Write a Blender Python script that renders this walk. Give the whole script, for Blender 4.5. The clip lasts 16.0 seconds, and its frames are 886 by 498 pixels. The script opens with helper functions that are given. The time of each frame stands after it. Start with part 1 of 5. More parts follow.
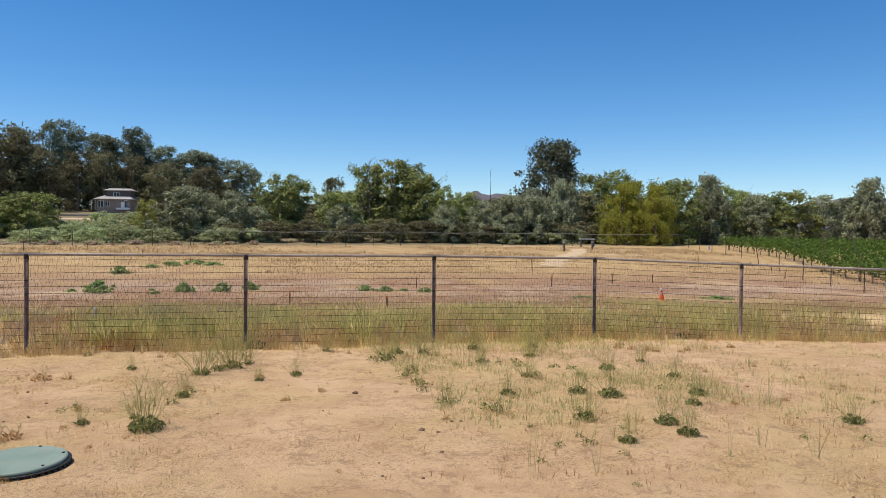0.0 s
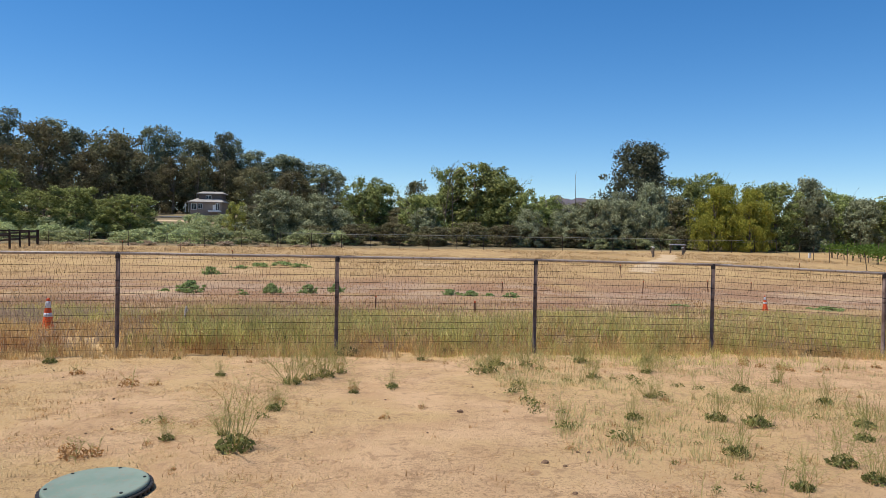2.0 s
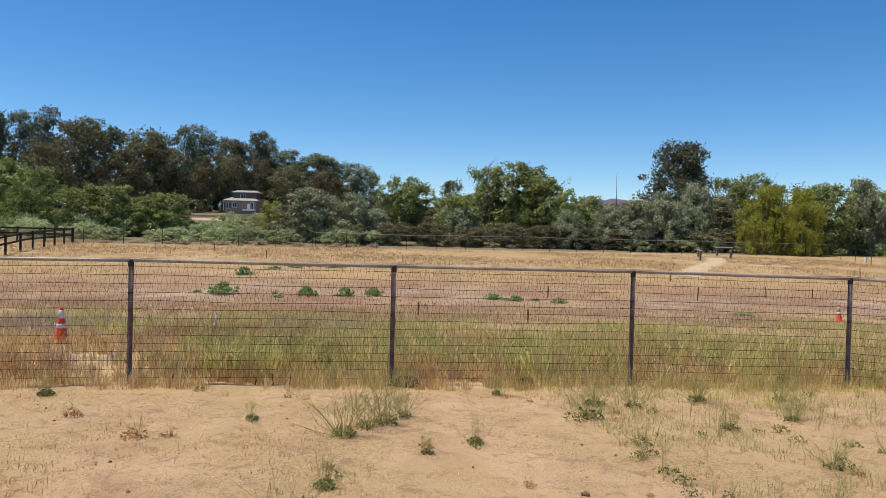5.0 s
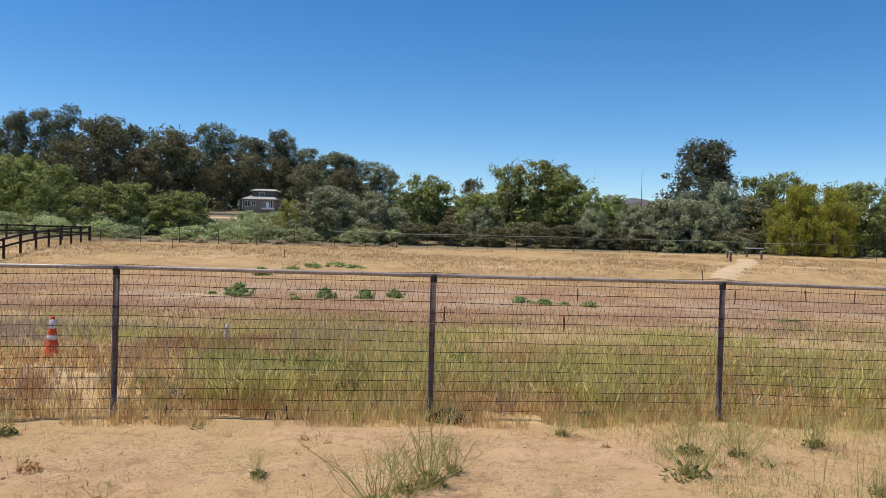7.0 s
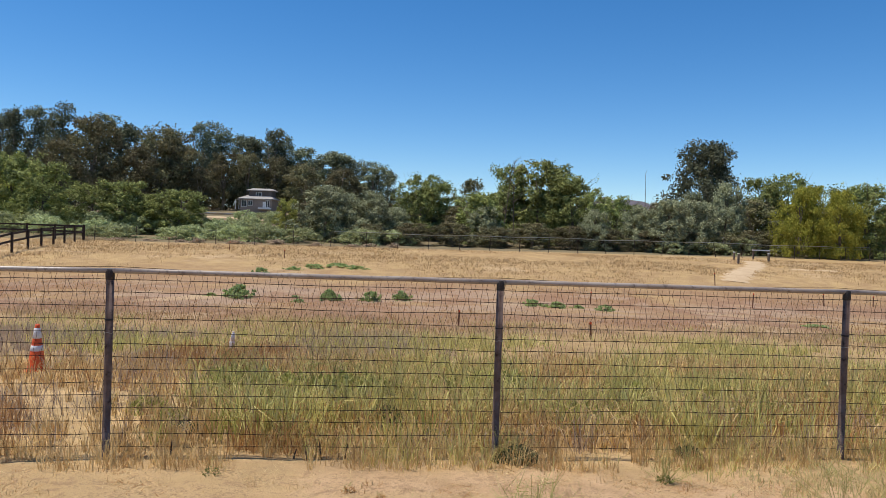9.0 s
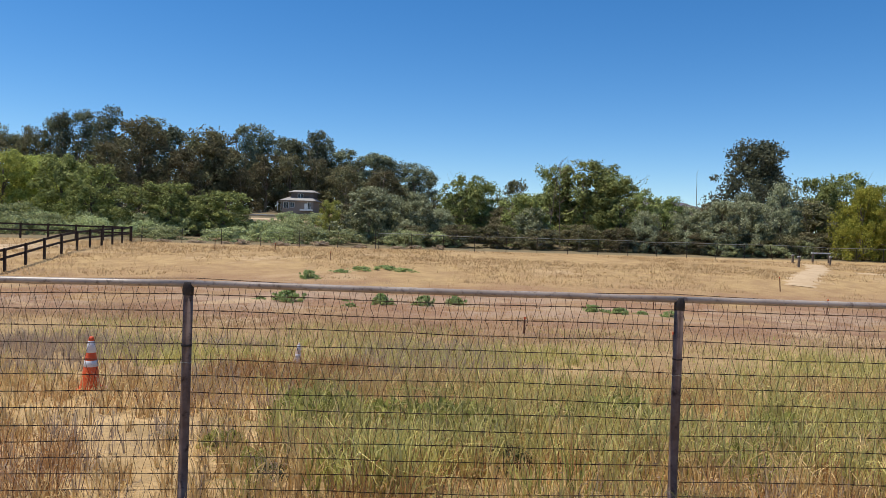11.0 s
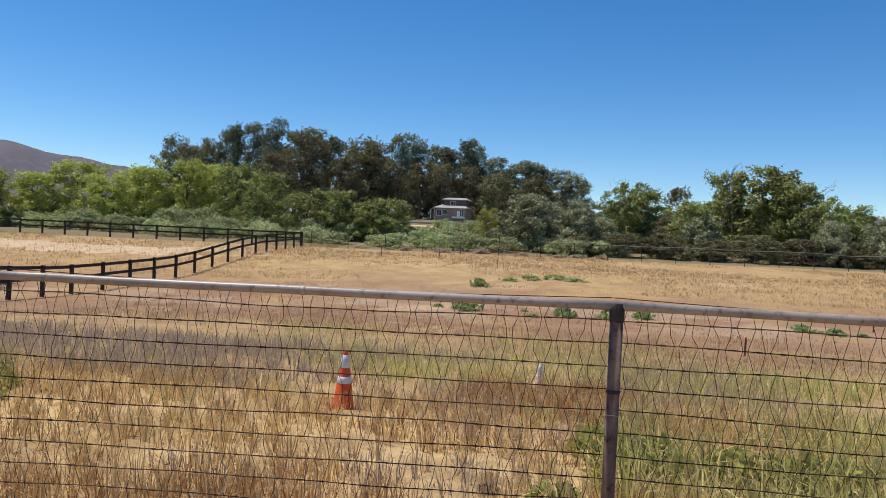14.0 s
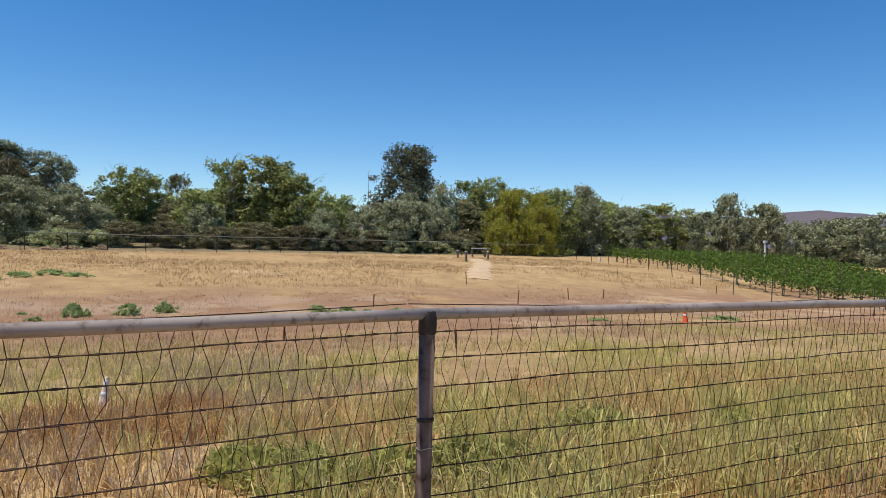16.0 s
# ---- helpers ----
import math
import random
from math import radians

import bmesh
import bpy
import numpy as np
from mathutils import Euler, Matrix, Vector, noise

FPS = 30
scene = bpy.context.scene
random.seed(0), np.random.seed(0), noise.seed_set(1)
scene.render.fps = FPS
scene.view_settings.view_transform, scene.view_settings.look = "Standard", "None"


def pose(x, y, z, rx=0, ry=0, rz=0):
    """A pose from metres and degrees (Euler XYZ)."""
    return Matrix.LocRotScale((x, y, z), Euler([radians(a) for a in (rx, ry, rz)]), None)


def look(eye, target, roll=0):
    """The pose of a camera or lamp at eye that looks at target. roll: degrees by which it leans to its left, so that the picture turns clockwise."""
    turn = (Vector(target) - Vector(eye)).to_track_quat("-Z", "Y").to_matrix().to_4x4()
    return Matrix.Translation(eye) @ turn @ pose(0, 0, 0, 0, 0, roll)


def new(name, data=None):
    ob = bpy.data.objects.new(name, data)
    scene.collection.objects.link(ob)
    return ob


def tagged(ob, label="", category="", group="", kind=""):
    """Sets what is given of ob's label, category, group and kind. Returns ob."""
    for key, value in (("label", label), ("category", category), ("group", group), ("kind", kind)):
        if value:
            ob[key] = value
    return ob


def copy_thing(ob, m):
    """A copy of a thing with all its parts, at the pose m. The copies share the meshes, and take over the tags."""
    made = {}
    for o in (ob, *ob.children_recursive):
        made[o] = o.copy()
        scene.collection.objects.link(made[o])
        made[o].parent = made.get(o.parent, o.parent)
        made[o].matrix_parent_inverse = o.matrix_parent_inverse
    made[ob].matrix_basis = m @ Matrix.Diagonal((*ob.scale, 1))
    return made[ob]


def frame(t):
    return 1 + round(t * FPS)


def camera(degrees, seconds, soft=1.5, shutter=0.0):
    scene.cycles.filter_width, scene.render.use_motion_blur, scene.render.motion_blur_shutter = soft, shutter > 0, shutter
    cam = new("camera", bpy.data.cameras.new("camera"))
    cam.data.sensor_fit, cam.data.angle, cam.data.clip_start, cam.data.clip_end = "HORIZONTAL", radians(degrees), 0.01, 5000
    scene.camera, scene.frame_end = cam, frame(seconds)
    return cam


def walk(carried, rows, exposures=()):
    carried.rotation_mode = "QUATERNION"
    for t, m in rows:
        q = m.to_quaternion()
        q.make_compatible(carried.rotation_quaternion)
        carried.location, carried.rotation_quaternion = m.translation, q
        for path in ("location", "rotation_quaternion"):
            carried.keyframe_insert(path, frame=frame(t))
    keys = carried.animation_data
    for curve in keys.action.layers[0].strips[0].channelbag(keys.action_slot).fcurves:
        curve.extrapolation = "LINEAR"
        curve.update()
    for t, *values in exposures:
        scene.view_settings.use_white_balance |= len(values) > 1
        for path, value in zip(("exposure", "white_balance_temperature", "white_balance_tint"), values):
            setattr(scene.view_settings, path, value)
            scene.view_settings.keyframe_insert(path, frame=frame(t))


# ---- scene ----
cam = camera(61.8, 16.0, 0.6)
PATH = [
    (0, (1.425, -0.07, 1.822), (1.88, 1.877, 1.786), 0.6),
    (0.5, (1.35, 0.135, 1.834), (1.689, 2.105, 1.8), 0.7),
    (1, (1.362, 0.291, 1.831), (1.643, 2.271, 1.799), 0.8),
    (1.5, (1.313, 0.541, 1.8), (1.569, 2.524, 1.771), 1.1),
    (2, (1.274, 0.837, 1.782), (1.516, 2.822, 1.754), 1.1),
    (2.5, (1.247, 1.155, 1.802), (1.485, 3.141, 1.775), 1.3),
    (3, (1.141, 1.481, 1.799), (1.379, 3.466, 1.772), 1.4),
    (3.5, (1.1, 1.779, 1.796), (1.339, 3.764, 1.766), 1.4),
    (4, (1.045, 2.157, 1.808), (1.288, 4.142, 1.777), 1.4),
    (4.5, (0.934, 2.535, 1.837), (1.175, 4.52, 1.807), 1.4),
    (5, (0.921, 2.932, 1.846), (1.078, 4.926, 1.816), 1.5),
    (7.5, (0.587, 4.998, 1.883), (0.695, 6.994, 1.849), 1.7),
    (8, (0.435, 5.364, 1.868), (0.546, 7.361, 1.835), 1.8),
    (10.5, (-0.333, 7.111, 1.809), (-0.204, 9.107, 1.78), 1.9),
    (11, (-0.572, 7.452, 1.822), (-0.553, 9.452, 1.792), 2.0),
    (11.5, (-0.811, 7.739, 1.794), (-1.147, 9.71, 1.755), 2.0),
    (12, (-1.133, 7.976, 1.783), (-1.688, 9.896, 1.735), 2.3),
    (12.5, (-1.397, 8.19, 1.764), (-1.976, 10.104, 1.719), 2.5),
    (13, (-1.71, 8.378, 1.773), (-2.264, 10.299, 1.731), 2.6),
    (13.5, (-2.05, 8.497, 1.771), (-2.556, 10.432, 1.736), 3.0),
    (14, (-2.308, 8.684, 1.738), (-2.675, 10.65, 1.714), 2.8),
    (14.5, (-2.605, 8.908, 1.7), (-2.679, 10.907, 1.687), 2.6),
    (15, (-2.868, 9.171, 1.692), (-2.531, 11.143, 1.691), 2.3),
    (15.5, (-3.107, 9.475, 1.705), (-2.427, 11.356, 1.703), 1.8),
    (16, (-3.356, 9.673, 1.731), (-2.44, 11.451, 1.724), 1.5),
]
walk(cam, [(t, look(eye, aim, roll)) for t, eye, aim, roll in PATH], [(0.0, 0.07, 6700, 10.0), (16.0, 0.07, 6700, 10.0)])

# ---------- light ----------
SUN_EL, SUN_AZ = 68.0, -88.0          # degrees; azimuth from +y towards +x
world = bpy.data.worlds.new("world")
scene.world = world
world.use_nodes = True
wn = world.node_tree.nodes
sky = wn.new("ShaderNodeTexSky")
sky.sky_type = "NISHITA"
sky.sun_disc = False
sky.sun_elevation, sky.sun_rotation = radians(SUN_EL), radians(SUN_AZ)
sky.altitude, sky.air_density, sky.dust_density, sky.ozone_density = 1500, 1.0, 0.0, 4.0
wn["Background"].inputs["Strength"].default_value = 0.132
deep = wn.new("ShaderNodeHueSaturation")
deep.inputs["Saturation"].default_value = 1.30
deep.inputs["Hue"].default_value = 0.502
world.node_tree.links.new(sky.outputs[0], deep.inputs["Color"])
world.node_tree.links.new(deep.outputs[0], wn["Background"].inputs["Color"])
sun = new("sun", bpy.data.lights.new("sun", "SUN"))
sun.data.energy, sun.data.angle, sun.data.color = 4.9, radians(0.5), (1.0, 0.95, 0.86)
sd = Vector((math.cos(radians(SUN_EL)) * math.sin(radians(SUN_AZ)), math.cos(radians(SUN_EL)) * math.cos(radians(SUN_AZ)), math.sin(radians(SUN_EL))))
sun.matrix_world = look(sd * 60, (0, 0, 0))


# ---------- materials ----------
def start(name):
    m = bpy.data.materials.new(name)
    m.use_nodes = True
    return m, m.node_tree.nodes, m.node_tree.links


def mixc(n, l, fac, a, b):
    q = n.new("ShaderNodeMix")
    q.data_type = "RGBA"
    for sock, v in ((q.inputs[0], fac), (q.inputs[6], a), (q.inputs[7], b)):
        if hasattr(v, "links"):
            l.new(v, sock)
        elif isinstance(v, tuple):
            sock.default_value = (*v, 1)
        else:
            sock.default_value = v
    return q.outputs[2]


def calc(n, l, op, a, b=0.0):
    q = n.new("ShaderNodeMath")
    q.operation = op
    for sock, v in ((q.inputs[0], a), (q.inputs[1], b)):
        if hasattr(v, "links"):
            l.new(v, sock)
        else:
            sock.default_value = v
    return q.outputs[0]


def step(n, l, v, lo, hi):
    q = n.new("ShaderNodeMapRange")
    q.interpolation_type = "SMOOTHSTEP"
    q.inputs[1].default_value, q.inputs[2].default_value = lo, hi
    l.new(v, q.inputs[0])
    return q.outputs[0]


def noisy(n, l, vec, scale, detail=4.0, rough=0.6, warp=0.0):
    q = n.new("ShaderNodeTexNoise")
    q.inputs["Scale"].default_value, q.inputs["Detail"].default_value = scale, detail
    q.inputs["Roughness"].default_value, q.inputs["Distortion"].default_value = rough, warp
    if vec is not None:
        l.new(vec, q.inputs["Vector"])
    return q.outputs["Fac"]


def bumped(n, l, p, height, strength, distance):
    b = n.new("ShaderNodeBump")
    b.inputs["Strength"].default_value, b.inputs["Distance"].default_value = strength, distance
    l.new(height, b.inputs["Height"])
    l.new(b.outputs[0], p.inputs["Normal"])


def surf(name, c1, c2, c3, scale=3.0, fine=40.0, rough=0.8, metal=0.0, bump=0.3, dist=0.004, vary=0.0, spec=0.3):
    """A worn solid surface: two colours in patches, a third in fine flecks."""
    m, n, l = start(name)
    p = n["Principled BSDF"]
    vec = n.new("ShaderNodeTexCoord").outputs["Object"]
    big, small = noisy(n, l, vec, scale), noisy(n, l, vec, fine, 6)
    c = mixc(n, l, step(n, l, big, 0.35, 0.65), c1, c2)
    c = mixc(n, l, step(n, l, small, 0.5, 0.75), c, c3)
    if vary:
        r = n.new("ShaderNodeObjectInfo").outputs["Random"]
        h = n.new("ShaderNodeHueSaturation")
        l.new(calc(n, l, "ADD", calc(n, l, "MULTIPLY", r, vary), 1 - vary / 2), h.inputs["Value"])
        l.new(c, h.inputs["Color"])
        c = h.outputs[0]
    l.new(c, p.inputs["Base Color"])
    p.inputs["Roughness"].default_value, p.inputs["Metallic"].default_value = rough, metal
    p.inputs["Specular IOR Level"].default_value = spec
    bumped(n, l, p, small, bump, dist)
    return m


def leafy(name, c1, c2, c3, patch=0.3, through_light=0.35, rough=0.8, patch_mix=0.6, spec=0.06, vary=0.0):
    """Leaves and blades: each island its own tone, with drifts of colour across the plant."""
    m, n, l = start(name)
    p = n["Principled BSDF"]
    vec = n.new("ShaderNodeTexCoord").outputs["Object"]
    isl = n.new("ShaderNodeNewGeometry").outputs["Random Per Island"]
    drift = step(n, l, noisy(n, l, vec, patch, 3), 0.35, 0.65)
    c = mixc(n, l, isl, c1, c2)
    c = mixc(n, l, calc(n, l, "MULTIPLY", drift, patch_mix), c, c3)
    tone = n.new("ShaderNodeHueSaturation")
    own = n.new("ShaderNodeObjectInfo").outputs["Random"]
    l.new(calc(n, l, "ADD", calc(n, l, "MULTIPLY", own, vary), 1 - vary / 2), tone.inputs["Value"])
    l.new(calc(n, l, "ADD", calc(n, l, "MULTIPLY", own, vary * 0.04), 0.5 - vary * 0.03), tone.inputs["Hue"])
    l.new(c, tone.inputs["Color"])
    c = tone.outputs[0]
    l.new(c, p.inputs["Base Color"])
    p.inputs["Roughness"].default_value = rough
    p.inputs["Specular IOR Level"].default_value = spec
    tr = n.new("ShaderNodeBsdfTranslucent")
    l.new(c, tr.inputs["Color"])
    mix = n.new("ShaderNodeMixShader")
    mix.inputs[0].default_value = through_light
    l.new(p.outputs[0], mix.inputs[1])
    l.new(tr.outputs[0], mix.inputs[2])
    l.new(mix.outputs[0], n["Material Output"].inputs["Surface"])
    return m


def ground_material():
    m, n, l = start("dry_earth")
    p = n["Principled BSDF"]
    vec = n.new("ShaderNodeTexCoord").outputs["Object"]
    xyz = n.new("ShaderNodeSeparateXYZ")
    l.new(vec, xyz.inputs[0])
    X, Y = xyz.outputs["X"], xyz.outputs["Y"]
    big, mid = noisy(n, l, vec, 0.35, 5, 0.6, 0.6), noisy(n, l, vec, 1.7, 6, 0.65, 0.4)
    small, grit = noisy(n, l, vec, 9.0, 6, 0.7), noisy(n, l, vec, 70.0, 5, 0.7)
    # bare yard: smooth sand, crusted and littered only in drifts
    drift, worn = noisy(n, l, vec, 0.9, 5, 0.65, 0.8), noisy(n, l, vec, 5.0, 6, 0.7, 0.8)
    rough_in = step(n, l, drift, 0.42, 0.56)
    dirt = mixc(n, l, step(n, l, mid, 0.35, 0.68), (0.655, 0.430, 0.246), (0.525, 0.330, 0.178))
    dirt = mixc(n, l, calc(n, l, "MULTIPLY", step(n, l, big, 0.42, 0.58), 0.75), dirt, (0.580, 0.395, 0.190))
    dirt = mixc(n, l, calc(n, l, "MULTIPLY", step(n, l, worn, 0.53, 0.64), 0.75), dirt, (0.385, 0.238, 0.130))
    streak = noisy(n, l, vec, 22.0, 6, 0.75, 1.5)
    dirt = mixc(n, l, calc(n, l, "MULTIPLY", calc(n, l, "MULTIPLY", step(n, l, streak, 0.50, 0.60), rough_in), 0.85), dirt, (0.330, 0.205, 0.110))
    dirt = mixc(n, l, calc(n, l, "MULTIPLY", step(n, l, grit, 0.62, 0.74), 0.55), dirt, (0.300, 0.185, 0.105))
    # field behind the fence: straw, with red-brown and pale bare drifts
    fbig, fmid = noisy(n, l, vec, 0.10, 5, 0.6, 0.8), noisy(n, l, vec, 0.7, 6, 0.7)
    field = mixc(n, l, step(n, l, fmid, 0.35, 0.65), (0.460, 0.315, 0.150), (0.345, 0.222, 0.112))
    close = calc(n, l, "SUBTRACT", 1.0, step(n, l, Y, 15.0, 21.0))
    field = mixc(n, l, calc(n, l, "MULTIPLY", close, step(n, l, fmid, 0.38, 0.58)), field, (0.680, 0.470, 0.235))
    red = calc(n, l, "MULTIPLY", step(n, l, Y, 24.0, 34.0), calc(n, l, "SUBTRACT", 1.0, step(n, l, Y, 44.0, 58.0)))
    field = mixc(n, l, calc(n, l, "MULTIPLY", calc(n, l, "MULTIPLY", red, step(n, l, fbig, 0.30, 0.55)), 0.85), field, (0.270, 0.150, 0.095))
    bare = calc(n, l, "MULTIPLY", calc(n, l, "MULTIPLY", step(n, l, Y, 34.0, 38.0), calc(n, l, "SUBTRACT", 1.0, step(n, l, Y, 44.0, 50.0))), step(n, l, noisy(n, l, vec, 0.22, 4, 0.6, 0.5), 0.46, 0.56))
    field = mixc(n, l, calc(n, l, "MULTIPLY", bare, 0.6), field, (0.420, 0.305, 0.215))
    field = mixc(n, l, calc(n, l, "MULTIPLY", step(n, l, fbig, 0.56, 0.66), step(n, l, small, 0.3, 0.6)), field, (0.520, 0.370, 0.215))
    field = mixc(n, l, calc(n, l, "MULTIPLY", step(n, l, small, 0.55, 0.75), 0.5), field, (0.190, 0.120, 0.060))
    scrub = mixc(n, l, fmid, (0.150, 0.120, 0.065), (0.240, 0.185, 0.110))
    edge = calc(n, l, "ADD", Y, calc(n, l, "MULTIPLY", calc(n, l, "SUBTRACT", mid, 0.5), 1.2))
    c = mixc(n, l, step(n, l, edge, 11.3, 12.7), dirt, field)
    past = calc(n, l, "SUBTRACT", Y, calc(n, l, "MULTIPLY", X, 0.12))
    c = mixc(n, l, step(n, l, calc(n, l, "ADD", past, calc(n, l, "MULTIPLY", fmid, 4.0)), 80.0, 83.0), c, scrub)
    l.new(c, p.inputs["Base Color"])
    p.inputs["Roughness"].default_value = 0.95
    p.inputs["Specular IOR Level"].default_value = 0.15
    h = calc(n, l, "ADD", calc(n, l, "MULTIPLY", small, 0.8), calc(n, l, "MULTIPLY", grit, 0.35))
    bumped(n, l, p, h, 1.0, 0.06)
    return m


GROUND = ground_material()
TRACK = surf("pale_track_dirt", (0.52, 0.385, 0.24), (0.46, 0.33, 0.20), (0.40, 0.28, 0.16), 0.8, 6, 0.95)
PIPE = surf("weathered_steel_pipe", (0.36, 0.30, 0.255), (0.26, 0.205, 0.17), (0.11, 0.075, 0.058), 2.2, 26, 0.42, 0.0, 0.15, 0.002, 0.15, 0.45)
POSTM = surf("weathered_post_steel", (0.225, 0.160, 0.138), (0.120, 0.078, 0.062), (0.042, 0.027, 0.020), 5.0, 16, 0.75, 0.0, 0.25, 0.002, 0.2, 0.12)
SADDLE = surf("dark_weld_steel", (0.035, 0.030, 0.030), (0.055, 0.045, 0.040), (0.10, 0.07, 0.05), 9, 60, 0.6, 0.5)
WIRE = surf("rusty_wire", (0.040, 0.025, 0.019), (0.070, 0.038, 0.024), (0.02, 0.014, 0.012), 6, 90, 0.9, 0.0)
WIRE2 = surf("galvanised_wire", (0.42, 0.44, 0.38), (0.32, 0.33, 0.29), (0.5, 0.5, 0.45), 2, 20, 0.4, 0.7)
BOARD = surf("dark_stained_board", (0.032, 0.020, 0.016), (0.048, 0.030, 0.022), (0.085, 0.055, 0.038), 1.2, 25, 0.7, 0, 0.3, 0.004, 0.3)
DARKPOST = surf("dark_old_post", (0.075, 0.052, 0.042), (0.050, 0.036, 0.030), (0.11, 0.08, 0.06), 4, 30, 0.85)
FADED = surf("sun_faded_plastic", (0.62, 0.47, 0.40), (0.66, 0.56, 0.50), (0.55, 0.33, 0.22), 6, 40, 0.6)
STAKE = surf("rusty_stake", (0.20, 0.09, 0.05), (0.13, 0.06, 0.035), (0.26, 0.13, 0.07), 6, 50, 0.8)
ORANGE = surf("faded_orange_plastic", (0.75, 0.115, 0.030), (0.66, 0.090, 0.025), (0.50, 0.080, 0.030), 5, 40, 0.5)
COLLAR = surf("white_reflective_collar", (0.72, 0.70, 0.72), (0.62, 0.59, 0.62), (0.45, 0.40, 0.40), 8, 60, 0.45)
WHITE = surf("white_paint", (0.78, 0.77, 0.74), (0.70, 0.69, 0.66), (0.55, 0.53, 0.50), 2, 20, 0.6)
LID = surf("green_plastic_lid", (0.165, 0.225, 0.175), (0.205, 0.255, 0.205), (0.235, 0.215, 0.165), 4, 28, 0.55, 0, 0.15, 0.002)
RIM = surf("black_plastic_rim", (0.018, 0.018, 0.019), (0.030, 0.028, 0.027), (0.12, 0.09, 0.06), 9, 60, 0.6)
ROOF = surf("pale_grey_shingle", (0.29, 0.27, 0.25), (0.35, 0.33, 0.31), (0.22, 0.20, 0.19), 0.8, 7, 0.85)
STUCCO = surf("taupe_siding", (0.310, 0.245, 0.205), (0.280, 0.220, 0.185), (0.24, 0.185, 0.155), 0.6, 9, 0.85)
SIDING = surf("dark_brown_siding", (0.130, 0.105, 0.092), (0.150, 0.122, 0.108), (0.06, 0.05, 0.045), 0.6, 9, 0.8)
GLASS = surf("dark_window_glass", (0.03, 0.035, 0.04), (0.04, 0.045, 0.05), (0.05, 0.05, 0.05), 1, 9, 0.08)
BARK = surf("grey_brown_bark", (0.17, 0.13, 0.10), (0.11, 0.085, 0.065), (0.24, 0.20, 0.16), 2.0, 14, 0.9, 0, 0.6, 0.03)
PALEBARK = surf("pale_peeling_bark", (0.36, 0.31, 0.25), (0.24, 0.19, 0.15), (0.15, 0.11, 0.09), 1.2, 9, 0.85, 0, 0.4, 0.02)
# distance haze is painted in: the slope browns are pushed to purple-grey
HILL = surf("haze_tinted_chaparral", (0.118, 0.100, 0.112), (0.090, 0.084, 0.104), (0.140, 0.118, 0.118), 0.004, 0.03, 1.0, 0, 0.3, 6.0)
STONE = surf("brown_clod", (0.15, 0.09, 0.055), (0.21, 0.13, 0.08), (0.10, 0.06, 0.04), 9, 60, 0.95)

L_GUM = leafy("gum_leaf", (0.095, 0.112, 0.070), (0.290, 0.310, 0.195), (0.175, 0.192, 0.122), 0.25, 0.2, vary=0.5)
L_LONE = leafy("lone_gum_leaf", (0.060, 0.070, 0.042), (0.180, 0.188, 0.115), (0.110, 0.110, 0.072), 0.25, 0.25)
L_DEEP = leafy("deep_green_leaf", (0.050, 0.062, 0.030), (0.130, 0.145, 0.065), (0.090, 0.095, 0.045), 6.0, 0.2)
L_DARK = leafy("dark_gum_leaf", (0.090, 0.096, 0.050), (0.260, 0.250, 0.130), (0.200, 0.160, 0.092), 0.22, 0.2, vary=0.5)
L_WILLOW = leafy("willow_leaf", (0.095, 0.122, 0.036), (0.480, 0.520, 0.185), (0.215, 0.252, 0.098), 0.4, 0.24, vary=0.5)
L_BRIGHT = leafy("cottonwood_leaf", (0.220, 0.260, 0.055), (0.680, 0.690, 0.200), (0.360, 0.410, 0.125), 0.3, 0.30, vary=0.5)
L_OLIVE = leafy("olive_leaf", (0.105, 0.116, 0.062), (0.480, 0.500, 0.310), (0.215, 0.232, 0.128), 0.5, 0.22, vary=0.5)
L_PEPPER = leafy("pepper_leaf", (0.180, 0.195, 0.032), (0.500, 0.480, 0.095), (0.320, 0.285, 0.058), 0.4, 0.38)
L_REED = leafy("reed_leaf", (0.210, 0.250, 0.110), (0.540, 0.580, 0.290), (0.330, 0.360, 0.190), 0.3, 0.30, vary=0.5)
L_VINE = leafy("vine_leaf", (0.075, 0.130, 0.024), (0.150, 0.215, 0.048), (0.105, 0.165, 0.035), 0.4, 0.4)
L_WEEP = leafy("weeping_leaf", (0.150, 0.206, 0.090), (0.254, 0.300, 0.138), (0.195, 0.219, 0.102), 0.35, 0.38)
L_WEED = leafy("weed_leaf", (0.125, 0.140, 0.045), (0.310, 0.315, 0.110), (0.220, 0.215, 0.080), 6.0, 0.34)
L_BROAD = leafy("broad_weed_leaf", (0.220, 0.235, 0.058), (0.520, 0.510, 0.150), (0.400, 0.365, 0.115), 4.0, 0.40)
L_TUMBLE = leafy("grey_green_bush_leaf", (0.250, 0.330, 0.130), (0.460, 0.550, 0.230), (0.350, 0.410, 0.180), 3.0, 0.5)
G_STRAW = leafy("straw_blade", (0.540, 0.360, 0.145), (0.900, 0.690, 0.350), (0.400, 0.250, 0.115), 2.6, 0.38, 0.6, 0.7)
G_GREEN = leafy("green_blade", (0.440, 0.410, 0.120), (0.900, 0.800, 0.340), (0.400, 0.330, 0.120), 3.2, 0.46, 0.6, 0.7)
G_RUST = leafy("rust_brown_stem", (0.400, 0.215, 0.088), (0.620, 0.370, 0.160), (0.310, 0.165, 0.075), 0.9, 0.35, 0.7, 0.6)
G_LILAC = leafy("grey_seed_grass", (0.330, 0.250, 0.185), (0.620, 0.490, 0.340), (0.400, 0.280, 0.205), 0.7, 0.36, 0.7, 0.6)
